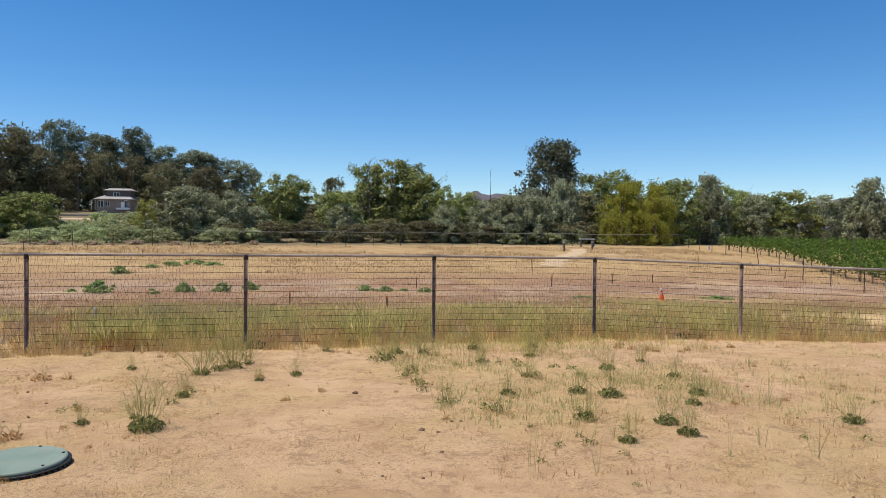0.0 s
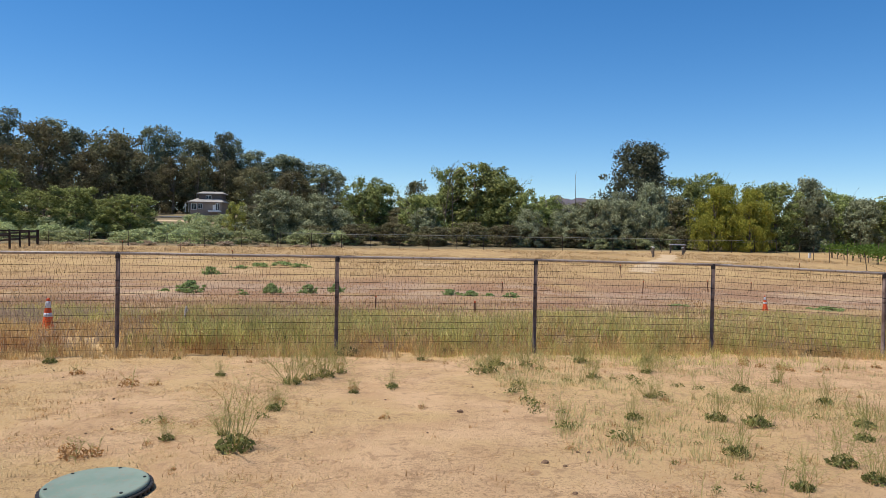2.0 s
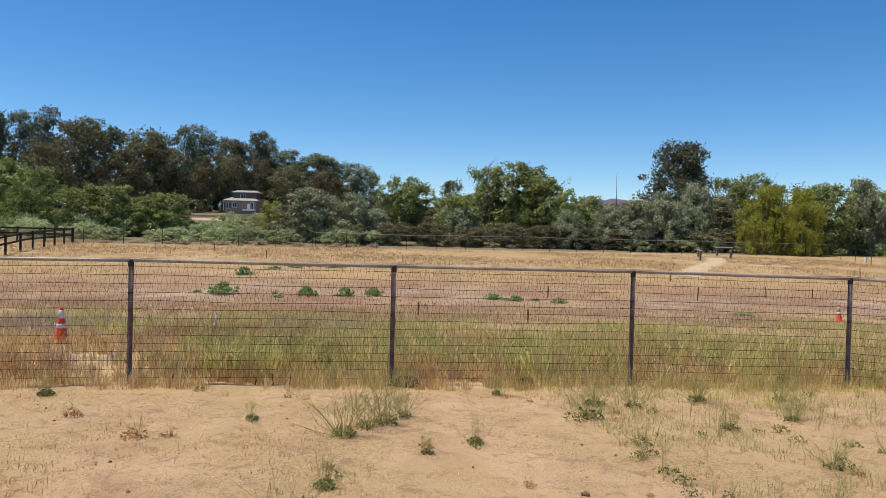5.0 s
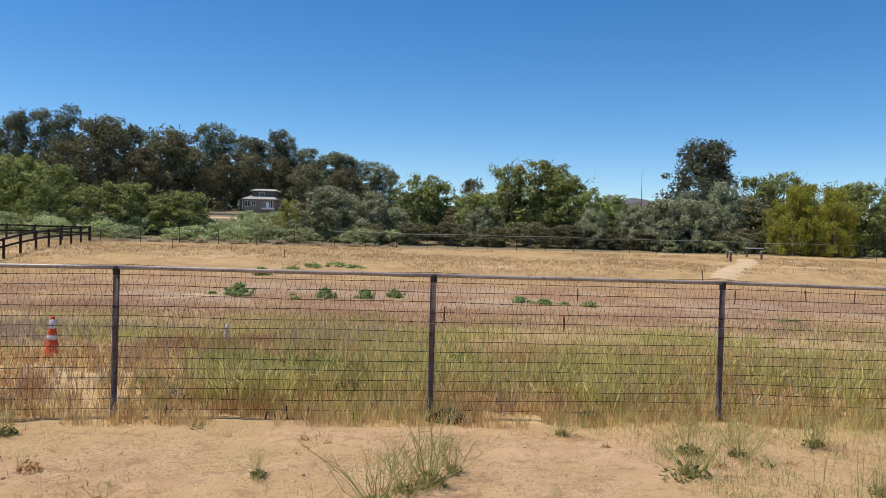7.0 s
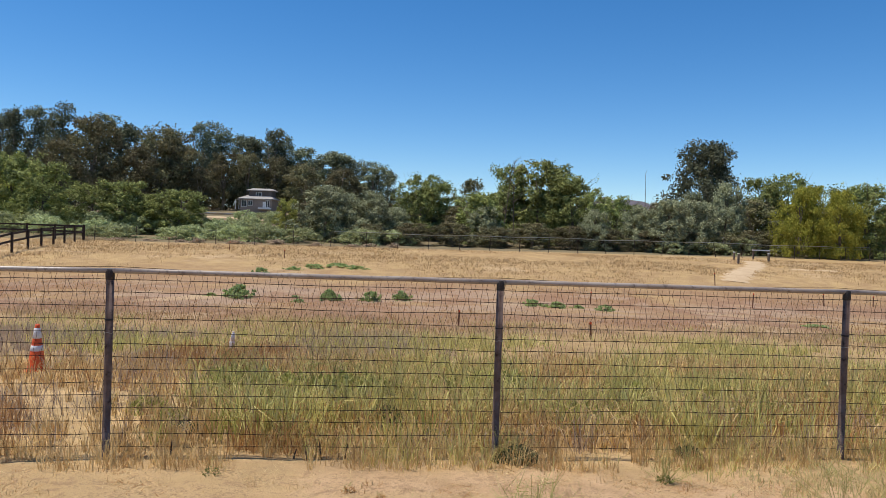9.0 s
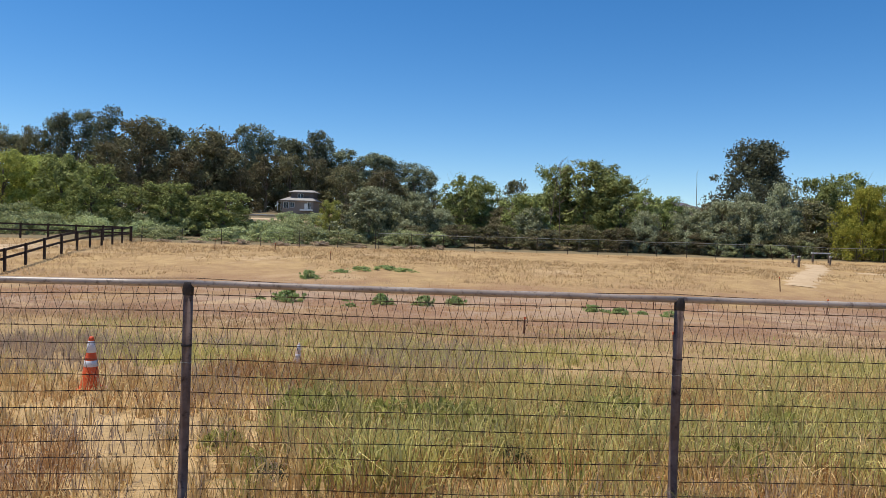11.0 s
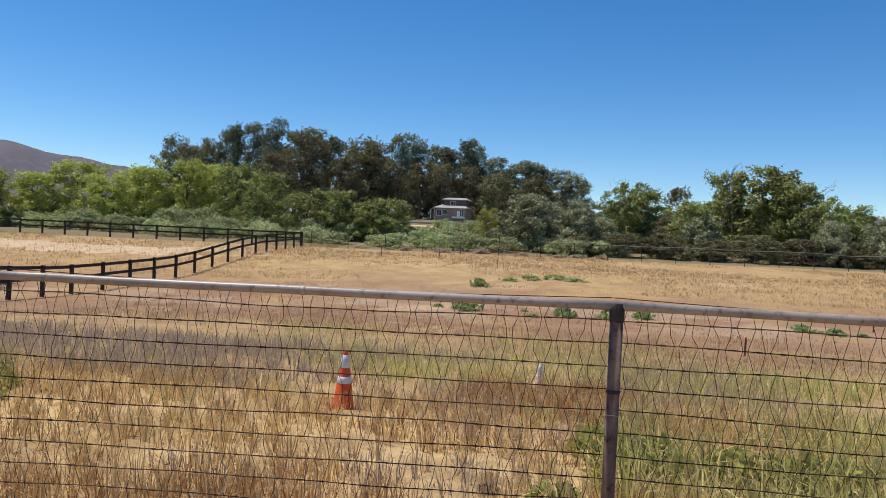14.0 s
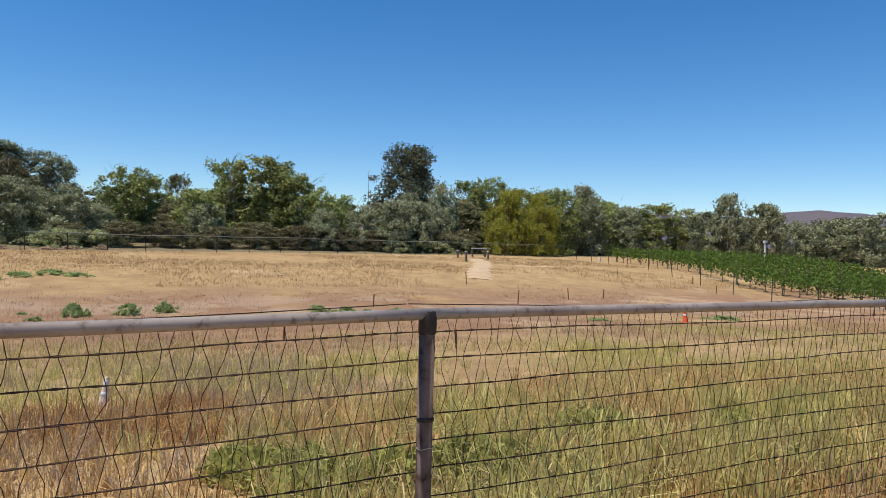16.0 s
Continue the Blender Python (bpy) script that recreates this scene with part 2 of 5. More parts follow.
G_FAR = leafy("far_straw_blade", (0.41, 0.285, 0.142), (0.61, 0.435, 0.225), (0.37, 0.235, 0.122), 0.25, 0.35, 0.7, 0.7)
G_LITTER = leafy("dead_straw_litter", (0.380, 0.260, 0.125), (0.820, 0.640, 0.360), (0.480, 0.310, 0.140), 1.2, 0.25, 0.8, 0.6)
G_YARD = leafy("thin_yard_grass", (0.300, 0.290, 0.110), (0.640, 0.560, 0.280), (0.560, 0.430, 0.210), 1.6, 0.35, 0.7, 0.6)
TWIG = leafy("dry_olive_stalk", (0.340, 0.330, 0.100), (0.520, 0.480, 0.190), (0.400, 0.310, 0.140), 2.0, 0.3, 0.8)

# ---------- helpers ----------
rng = np.random.default_rng(7)


def mesh_np(name, V, F):
    """A mesh from arrays: V is n x 3, F is m x k."""
    V, F = np.asarray(V, np.float32).reshape(-1, 3), np.asarray(F, np.int32)
    me = bpy.data.meshes.new(name)
    me.vertices.add(len(V))
    me.vertices.foreach_set("co", V.ravel())
    me.loops.add(F.size)
    me.loops.foreach_set("vertex_index", F.ravel())
    me.polygons.add(len(F))
    me.polygons.foreach_set("loop_start", np.arange(0, F.size, F.shape[1], dtype=np.int32))
    me.update(calc_edges=True)
    return me


def part(name, data, material, parent=None, label="", at=None, smooth=False):
    """Links a bmesh or a mesh as one object under a thing or under a part."""
    if isinstance(data, bmesh.types.BMesh):
        me = bpy.data.meshes.new(name)
        data.to_mesh(me)
        data.free()
    else:
        me = data
    if not me.materials:
        me.materials.append(material)
    if smooth:
        me.polygons.foreach_set("use_smooth", [True] * len(me.polygons))
    ob = new(name, me)
    if parent is not None:
        ob.parent = parent
    if at is not None:
        ob.matrix_basis = at
    if label:
        ob["label"] = label
    return ob


def thing(name, m, label, category, group="", kind=""):
    ob = new(name)
    ob.matrix_basis = m
    ob.empty_display_size = 0.1
    return tagged(ob, label, category, group, kind)


class Geo:
    """Gathers quads of several solids into one mesh."""

    def __init__(self):
        self.V, self.F, self.count = [], [], 0

    def add(self, V, F):
        self.V.append(np.asarray(V, float).reshape(-1, 3))
        self.F.append(np.asarray(F, int) + self.count)
        self.count += len(self.V[-1])
        return self

    def tube(self, pts, radii, sides=8, caps=True):
        pts = np.asarray(pts, float)
        radii = np.broadcast_to(np.asarray(radii, float), (len(pts),))
        d = np.gradient(pts, axis=0)
        d /= np.linalg.norm(d, axis=1, keepdims=True) + 1e-9
        up = np.where(np.abs(d[:, 2:3]) > 0.9, [[1.0, 0, 0]], [[0, 0, 1.0]])
        u = np.cross(up, d)
        u /= np.linalg.norm(u, axis=1, keepdims=True) + 1e-9
        v = np.cross(d, u)
        a = np.arange(sides) * 2 * np.pi / sides
        V = pts[:, None] + radii[:, None, None] * (np.cos(a)[None, :, None] * u[:, None] + np.sin(a)[None, :, None] * v[:, None])
        i, j = np.meshgrid(np.arange(len(pts) - 1), np.arange(sides), indexing="ij")
        q = np.stack([i * sides + j, i * sides + (j + 1) % sides, (i + 1) * sides + (j + 1) % sides, (i + 1) * sides + j], -1).reshape(-1, 4)
        self.add(V, q)
        if caps:
            for ring, p in ((0, pts[0]), (len(pts) - 1, pts[-1])):
                k = self.count - len(pts) * sides + ring * sides
                c = self.count
                self.V.append(p[None])
                self.count += 1
                self.F.append(np.array([[k + s, k + (s + 1) % sides, c, c] for s in range(sides)]))
        return self

    def box(self, cx, cy, cz, sx, sy, sz, turn=0.0):
        k = np.array([[x, y, z] for x in (-0.5, 0.5) for y in (-0.5, 0.5) for z in (-0.5, 0.5)]) * (sx, sy, sz)
        c, s = math.cos(turn), math.sin(turn)
        k = np.stack([k[:, 0] * c - k[:, 1] * s + cx, k[:, 0] * s + k[:, 1] * c + cy, k[:, 2] + cz], -1)
        return self.add(k, [[0, 1, 3, 2], [4, 6, 7, 5], [0, 4, 5, 1], [2, 3, 7, 6], [0, 2, 6, 4], [1, 5, 7, 3]])

    def lathe(self, prof, sides=24):
        a = np.arange(sides) * 2 * np.pi / sides
        V = np.array([[r * math.cos(t), r * math.sin(t), z] for r, z in prof for t in a])
        F = [[i * sides + j, i * sides + (j + 1) % sides, (i + 1) * sides + (j + 1) % sides, (i + 1) * sides + j] for i in range(len(prof) - 1) for j in range(sides)]
        return self.add(V, F)

    def mesh(self, name):
        faces = [tuple(dict.fromkeys(f)) for f in np.concatenate(self.F).tolist()]
        me = bpy.data.meshes.new(name)
        me.from_pydata(np.concatenate(self.V).tolist(), [], faces)
        me.update()
        return me


def unit(v):
    return v / (np.linalg.norm(v, axis=-1, keepdims=True) + 1e-9)


def leaf_cards(name, C, length, width, droop=0.0, flat=0.0, simple=False, face=None):
    """Small pointed leaves at the centres C: bent kites, or plain darts for far foliage; face turns them outwards."""
    n = len(C)
    d = unit(rng.normal(size=(n, 3)) * (1, 1, 1 - flat) + (0, 0, -droop))
    s = unit(np.cross(d, rng.normal(size=(n, 3)) if face is None else face))
    L = (length * rng.uniform(0.6, 1.4, n))[:, None]
    W = (width * rng.uniform(0.6, 1.4, n))[:, None]
    if simple:
        V = np.stack([C - d * L / 2 - s * W / 2, C - d * L / 2 + s * W / 2, C + d * L / 2], 1)
        return mesh_np(name, V, np.arange(n * 3).reshape(n, 3))
    up = np.cross(d, s) * L * 0.12
    V = np.stack([C - d * L / 2, C + s * W / 2 + up, C + d * L / 2, C - s * W / 2 + up], 1)
    return mesh_np(name, V, np.arange(n * 4).reshape(n, 4))


# ---------- ground ----------
_yk = [-3000, -60, -20, 0, 6, 10, 12, 17, 30, 40, 50, 60, 72, 90, 170, 400, 3500]
_zk = [0.8, 0.6, 0.5, 0.25, 0.18, 0.06, 0.0, -0.27, -1.04, -1.27, -0.95, 0.0, 0.35, 1.0, 6.0, 14.0, 14.0]
_yg = np.arange(-80, 500, 0.5)
_zg = np.convolve(np.pad(np.interp(_yg, _yk, _zk), 4, mode="edge"), np.ones(9) / 9, "valid")


def smooth(a, lo, hi):
    t = np.clip((a - lo) / (hi - lo), 0, 1)
    return t * t * (3 - 2 * t)


def land(x, y):
    """Height of the ground."""
    x, y = np.asarray(x, float), np.asarray(y, float)
    z = np.interp(y, _yg, _zg)
    z = z - np.where(z > 1.0, (z - 1.0) * 0.55, 0) * smooth(x, 10, 70)
    z = z - 0.30 * smooth(x, 12, 30) * smooth(y, 14, 26) * (1 - smooth(y, 48, 64))
    z = z - 0.45 * (1 - smooth(x, -24, -14)) * smooth(y, 18, 30) * (1 - smooth(y, 50, 66))
    return z + 0.012 * np.sin(1.7 * x + 0.6 * y) * np.sin(1.3 * y - 0.4 * x) * (1 - smooth(y, 20, 40))


def spread(lo, hi, fine, reach, grow):
    mid = list(np.arange(lo, hi, fine))
    up, down, s = [hi], [lo - fine], fine
    while up[-1] < reach:
        s *= grow
        up.append(up[-1] + s)
        down.append(down[-1] - s)
    return np.array(down[::-1] + mid + up)


gx, gy = spread(-8, 13, 0.12, 3200, 1.13), spread(-1.5, 15, 0.12, 3200, 1.11)
GX, GY = np.meshgrid(gx, gy, indexing="ij")
GZ = land(GX, GY)
near = (GX > -9) & (GX < 14) & (GY > -2.5) & (GY < 16)
rel = np.array([noise.noise((a * 2.2, b * 2.2, 0)) * 0.018 + noise.noise((a * 6, b * 6, 3)) * 0.009 for a, b in zip(GX[near], GY[near])])
GZ[near] += rel - 0.008
ii, jj = np.meshgrid(np.arange(len(gx) - 1), np.arange(len(gy) - 1), indexing="ij")
k = ii * len(gy) + jj
gf = np.stack([k, k + len(gy), k + len(gy) + 1, k + 1], -1).reshape(-1, 4)
tagged(part("ground", mesh_np("ground", np.stack([GX, GY, GZ], -1), gf), GROUND, smooth=True),
       "dry sandy earth yard running into a straw-coloured field", "ground", kind="structure")


def ribbon(name, pts, width, material, label, lift=0.03):
    pts = np.array(pts, float)
    t = np.linspace(0, len(pts) - 1, 60)
    P = np.stack([np.interp(t, np.arange(len(pts)), pts[:, c]) for c in (0, 1)], -1)
    d = unit(np.gradient(P, axis=0))
    nrm = np.stack([-d[:, 1], d[:, 0]], -1)
    V, cols = [], 7
    for i, p in enumerate(P):
        for c in range(cols):
            s = (c / (cols - 1) - 0.5) * width * (1 + 0.25 * math.sin(i * 0.9) + 0.15 * math.sin(i * 2.3 + c))
            q = p + nrm[i] * s
            edge = 0.0 if c in (0, cols - 1) else lift
            V.append((q[0], q[1], float(land(*q)) + edge - (0.03 if edge == 0 else 0)))
    F = [[i * cols + c, i * cols + c + 1, (i + 1) * cols + c + 1, (i + 1) * cols + c] for i in range(len(P) - 1) for c in range(cols - 1)]
    return tagged(part(name, mesh_np(name, V, F), material, smooth=True), label, name.replace("_", " "), kind="structure")


ribbon("dirt_track", [(23.3, 55.5), (24.6, 58.0), (26.4, 61.0), (29.0, 65.0), (32.0, 70.0), (34.5, 76.0)], 1.9, TRACK, "pale worn dirt track across the dry field")
ribbon("farm_road", [(-62, 138), (-45, 139), (-32, 140), (-20, 134), (0, 132)], 5.0, TRACK, "pale dirt road in front of the house", 0.05)
ribbon("worn_strip", [(32.6, 65.5), (34.5, 65.0), (36.5, 64.8)], 1.1, TRACK, "short pale bare strip in the dry grass")
ribbon("paddock_track", [(-66, 60), (-52, 61), (-42, 60), (-34, 61), (-31, 67)], 5.0, TRACK, "pale bare riding track inside the paddock", 0.04)


# ---------- near fence: pipe rail and diamond wire mesh ----------
TOPS = [(-11.2, 11.0, 1.49), (-8.2, 11.45, 1.49), (-5.2, 11.786, 1.485), (-2.133, 12.156, 1.498), (1.045, 12.31, 1.491), (4.203, 12.484, 1.486),
        (7.218, 12.487, 1.456), (9.737, 11.738, 1.379), (12.3, 11.0, 1.31), (14.9, 10.2, 1.25)]


def near_fence():
    f = thing("pipe_fence", pose(0, 0, 0), "brown weathered steel pipe fence with rusty wire mesh", "fence")
    for x, y, z in TOPS:
        g0 = float(land(x, y)) - 0.1
        h = z - 0.030 - g0
        lean = rng.normal(0, 0.004, 2)
        p = part("post", Geo().tube([(0, 0, 0), (lean[0] * 0.5, lean[1] * 0.5, h * 0.5), (lean[0], lean[1], h)], 0.030, 16).mesh("post"), POSTM, f, at=pose(x, y, g0), smooth=True)
        part("saddle", Geo().tube([(0, 0, h - 0.066), (0, 0, h - 0.058), (0, 0, h - 0.004), (0, 0, h + 0.020)], [0.0315, 0.0345, 0.0345, 0.030], 16).mesh("saddle"), SADDLE, p, "dark welded saddle", smooth=True)
        part("weld_band", Geo().tube([(0, 0, h - 0.392), (0, 0, h - 0.388), (0, 0, h - 0.380), (0, 0, h - 0.376)], [0.0302, 0.0335, 0.0335, 0.0302], 16).mesh("weld_band"), SADDLE, p, smooth=True)
        part("tie_wire", Geo().tube([(0.033 * math.cos(a), 0.033 * math.sin(a), h - 0.49 + 0.004 * math.sin(3 * a)) for a in np.linspace(0, 6.2, 16)], 0.002, 5).mesh("tie_wire"), WIRE2, p)
    for (x0, y0, z0), (x1, y1, z1) in zip(TOPS, TOPS[1:]):
        a, b = np.array([x0, y0, z0 - 0.0215]), np.array([x1, y1, z1 - 0.0215])
        n = 9
        pts = [a + (b - a) * t for t in np.linspace(0.0, 1.0, n)]
        for i in range(1, n - 1):
            pts[i] = pts[i] + rng.normal(0, 0.0015, 3)
        part("top_rail", Geo().tube(pts, 0.0215, 18).mesh("top_rail"), PIPE, f, smooth=True)
        mid = a + (b - a) * rng.uniform(0.3, 0.7)
        d = unit(b - a)
        part("rail_joint", Geo().tube([mid - d * 0.012, mid - d * 0.008, mid + d * 0.008, mid + d * 0.012], [0.0217, 0.0232, 0.0232, 0.0217], 18).mesh("rail_joint"), PIPE, f, smooth=True)
    # mesh wires, on the field side of the posts
    rows = 14
    for (x0, y0, z0), (x1, y1, z1) in zip(TOPS, TOPS[1:]):
        a, b = np.array([x0, y0, z0]), np.array([x1, y1, z1])
        d = b - a
        run = np.linalg.norm(d[:2])
        nrm = np.array([-d[1], d[0], 0]) / run
        if nrm[1] < 0:
            nrm = -nrm
        off = nrm * 0.034
        sag = [rng.uniform(-0.006, 0.006, 3) for _ in range(rows)]

        def node(u, r):
            base = a + d * u + off
            wob = sag[r][0] * math.sin(u * 3.1) + sag[r][1] * math.sin(u * 9 + r) + sag[r][2] * 0.4 * math.sin(u * 31 + 2 * r)
            base[2] += -0.095 - 0.104 * r + wob
            return base + nrm * 0.01 * math.sin(u * 7 + r * 0.6)

        for r in range(rows):
            pts = [node(u, r) for u in np.linspace(0, 1, 121)]
            part("line_wire", Geo().tube(pts, np.array([0.0040 if q % 4 == 0 else 0.0024 for q in range(121)]) * rng.uniform(0.85, 1.15, 121), 4, False).mesh("line_wire"), WIRE, f)
        g = Geo()
        cols = int(run / 0.05)
        for c in range(1, cols):
            u = c / cols
            pts = [node(u, 0) + (0, 0, 0.055)]
            for k in range(rows):
                pts.append(node(u + (0.0125 * (-1) ** (c + k) + rng.normal(0, 0.004)) / run, k))
                if k < rows - 1:
                    pts.append(node(u + rng.normal(0, 0.005) / run, k) - (0, 0, 0.052))
            g.tube(pts, 0.0016, 3, False)
        part("mesh_panel", g.mesh("mesh_panel"), WIRE, f, "rusty diamond wire mesh")
        pts = [a + d * u + nrm * 0.16 + np.array([0, 0, 0.004 - 0.025 * math.sin(math.pi * u)]) for u in np.linspace(0, 1, 24)]
        part("top_strand", Geo().tube(pts, 0.0022, 5, False).mesh("top_strand"), WIRE, f)
    return f


near_fence()


# ---------- far boundary fence ----------
def fence_line(name, ends, spacing, height, label, category, rail=True, wires=3, seed=1, tall=0.0):
    r = random.Random(seed)
    f = thing(name, pose(0, 0, 0), label, category)
    a, b = Vector(ends[0]), Vector(ends[1])
    n = max(2, int((b - a).length / spacing))
    P = [a + (b - a) * (i / n) for i in range(n + 1)]
    tops = []
    for p in P:
        z = float(land(p.x, p.y))
        lean = (r.gauss(0, 0.03), r.gauss(0, 0.03)) if r.random() < 0.85 else (r.choice((-0.3, 0.25)), 0.05)
        h = height * r.uniform(0.96, 1.06)
        part("post", Geo().tube([(0, 0, -0.1), (lean[0] / 2, lean[1] / 2, h / 2), (lean[0], lean[1], h)], 0.032, 6).mesh("post"), DARKPOST, f, at=pose(p.x, p.y, z))
        tops.append(np.array([p.x + lean[0], p.y + lean[1], z + h]))
    for i in range(n):
        if rail:
            part("rail", Geo().tube([tops[i], tops[i + 1]], 0.028, 6).mesh("rail"), WIRE2, f)
        for w in range(wires):
            drop = np.array([0, 0, height * (0.12 + 0.8 * w / max(1, wires))])
            part("wire", Geo().tube([tops[i] - drop, (tops[i] + tops[i + 1]) / 2 - drop - (0, 0, 0.03), tops[i + 1] - drop], 0.006, 3, False).mesh("wire"), WIRE2 if w == 0 else WIRE, f)
    return f


fence_line("field_fence", [(-6.0, 77.7), (52.0, 84.6)], 3.05, 1.45, "thin grey pipe fence along the brush", "fence", True, 3, 3)
fence_line("wire_fence", [(-27.5, 75.4), (-6.3, 77.6)], 3.05, 1.45, "old sagging wire fence with leaning posts", "fence", False, 3, 8)
fence_line("vineyard_fence", [(51.6, 84.0), (33.0, 22.0)], 4.6, 1.55, "wire fence beside the vineyard", "fence", False, 2, 4)


# ---------- dark board fence round the paddock ----------
def board_fence(pts, spacing, label, seed):
    r = random.Random(seed)
    f = thing("board_fence", pose(0, 0, 0), label, "fence")
    for (x0, y0), (x1, y1) in zip(pts, pts[1:]):
        a, b = Vector((x0, y0)), Vector((x1, y1))
        n = max(1, round((b - a).length / spacing))
        turn = math.atan2(y1 - y0, x1 - x0)
        for i in range(n + 1):
            p = a + (b - a) * i / n
            z = float(land(p.x, p.y))
            part("post", Geo().box(0, 0, 0.66, 0.14, 0.14, 1.52, turn).mesh("post"), BOARD, f, at=pose(p.x, p.y, z, r.gauss(0, 0.6), r.gauss(0, 0.6), 0))
            if i < n:
                q = a + (b - a) * (i + 1) / n
                z2 = float(land(q.x, q.y))
                for h in (1.30, 0.78):
                    m, L = (p + q) / 2, (q - p).length
                    tilt = math.atan2(z2 - z, L)
                    g = Geo().box(0, 0, 0, L - 0.01, 0.045, 0.15)
                    part("rail", g.mesh("rail"), BOARD, f, at=pose(m.x - math.sin(turn) * -0.095, m.y + math.cos(turn) * -0.095, (z + z2) / 2 + h + r.gauss(0, 0.012), 0, -math.degrees(tilt), math.degrees(turn)))
    return f


board_fence([(-28.4, 75.3), (-26.9, 62.0), (-26.5, 50.0), (-26.0, 40.0), (-25.0, 31.0), (-31.0, 25.0)], 2.44, "dark-stained two-rail board fence beside the field", 5)
board_fence([(-28.6, 75.6), (-90.0, 73.0)], 2.44, "dark-stained two-rail board fence behind the paddock", 6)
board_fence([(-34.0, 41.5), (-46.0, 39.0)], 2.44, "short dark board fence under the weeping tree", 7)


# ---------- trees ----------
def crown_clumps(n, shape, seed):
    """Centres and radii of leaf clumps in a unit crown (height 0..1, half-width 0.5)."""
    r = np.random.default_rng(seed)
    out = []
    while len(out) < n:
        z = r.uniform(0.08, 1.0)
        wide = {"tall": 0.5 * math.sin(math.pi * (0.14 + 0.77 * z)) ** 0.6,
                "broad": 0.5 * math.sin(math.pi * min(1, 0.24 + 0.70 * z)) ** 0.55,
                "fan": 0.5 * (0.55 + 0.45 * math.sin(math.pi * (0.1 + 0.78 * z))),
                "bush": 0.5 * math.sqrt(max(0.0, 1 - (max(0, z - 0.3) / 0.72) ** 2))}[shape]
        a, rad = r.uniform(0, 2 * math.pi), math.sqrt(r.uniform(0.12, 1.0))
        lump = 0.78 + 0.22 * math.sin(3 * a + 5 * z + seed) + 0.12 * math.sin(7 * a - 9 * z)
        out.append((math.cos(a) * wide * rad * lump, math.sin(a) * wide * rad * lump, z, r.uniform(0.6, 1.3)))
    return np.array(out)


def build_tree(name, h, w, shape, leaf, bark, label, category, seed, clumps=70, per=90, size=0.34, bare=0.22, clump_r=0.09, droop=0.3, limbs=16, thick=0.03, twigs=0, strands=0, gaps=-0.42):
    """A tapered trunk with limbs and a crown of many small leaves in clumps, of height h and width w."""
    r = np.random.default_rng(seed)
    t = thing(name, pose(0, 0, 0), label, category)
    C = crown_clumps(clumps, shape, seed)
    P = np.stack([C[:, 0] * w, C[:, 1] * w, (bare + (1 - bare) * C[:, 2]) * h - 0.03 * h], -1)
    lean = r.normal(0, 0.03 * h, 2)
    top = 0.82 * h
    tp = [np.array([lean[0] * s ** 2 + 0.012 * h * math.sin(5 * s + seed), lean[1] * s ** 2 + 0.012 * h * math.cos(4 * s + seed), -0.25 + s * top]) for s in np.linspace(0, 1, 8)]
    part("trunk", Geo().tube(tp, np.linspace(thick, thick * 0.18, 8) * h, 8).mesh("trunk"), bark, t, smooth=True)
    g = Geo()
    for i in range(min(limbs, len(P))):
        e = P[i]
        g = Geo()
        k = min(6, max(1, int((e[2] / top) * 7 * r.uniform(0.35, 0.75))))
        s = tp[k]
        m = (s + e) / 2 + (0, 0, 0.05 * h) + r.normal(0, 0.02 * h, 3)
        g.tube([s, (s + m) / 2 + r.normal(0, 0.008 * h, 3), m, (m + e) / 2, e], np.array([0.32, 0.26, 0.2, 0.13, 0.05]) * thick * h * (1 - 0.08 * k), 5)
        part("limb", g.mesh("limb"), bark, t, smooth=True)
    for i in range(twigs):
        g = Geo()
        a, z0 = r.uniform(0, 6.28), r.uniform(0.5, 0.8)
        s = np.array([math.cos(a) * w * 0.2, math.sin(a) * w * 0.2, z0 * h])
        e = s + np.array([math.cos(a) * w * r.uniform(0.1, 0.35), math.sin(a) * w * r.uniform(0.1, 0.35), h * r.uniform(0.15, 0.3)])
        g.tube([s, (s + e) / 2 + r.normal(0, 0.02 * h, 3), e], np.array([0.1, 0.06, 0.02]) * thick * h, 4)
        part("twig", g.mesh("twig"), bark, t)
    rad = clump_r * (w + h) / 2 * C[:, 3]
    dirs = unit(r.normal(size=(clumps, per, 3)))
    reach = np.clip(r.normal(0.82, 0.24, (clumps, per)), 0.1, 1.5)
    pts = P[:, None] + dirs * (rad[:, None] * reach)[..., None] * (1.05, 1.05, 1.0)
    axis = unit((P - (0, 0, 0.45 * h)) * (1, 1, 0.7))
    face = unit(dirs * 0.9 + axis[:, None] * 0.6 + (0, 0, 0.25) + r.normal(0, 0.55, dirs.shape)).reshape(-1, 3)
    pts = pts.reshape(-1, 3)
    # ragged gaps where light shows through
    gap = np.array([noise.noise((a * 4.2 / w, b * 4.2 / w, c * 6.0 / h + seed)) for a, b, c in pts.tolist()]) + r.normal(0, 0.10, len(pts))
    pts, face = pts[gap > gaps], face[gap > gaps]
    if strands:
        tops = P[r.integers(0, clumps, strands)] + r.normal(0, 0.03 * w, (strands, 3))
        drop = r.uniform(0.10, 0.34, strands) * h
        s = r.uniform(0, 1, (strands, 26))
        sway = r.normal(0, 0.07, (strands, 1, 3)) * (1, 1, 0)
        hang = tops[:, None] + np.stack([0 * s, 0 * s, -s * drop[:, None]], -1) + sway * s[..., None] * drop[:, None, None] + r.normal(0, 0.05, (strands, 26, 3))
        pts = np.concatenate([pts, hang.reshape(-1, 3)])
        face = np.concatenate([face, unit(r.normal(size=(strands * 26, 3)))])
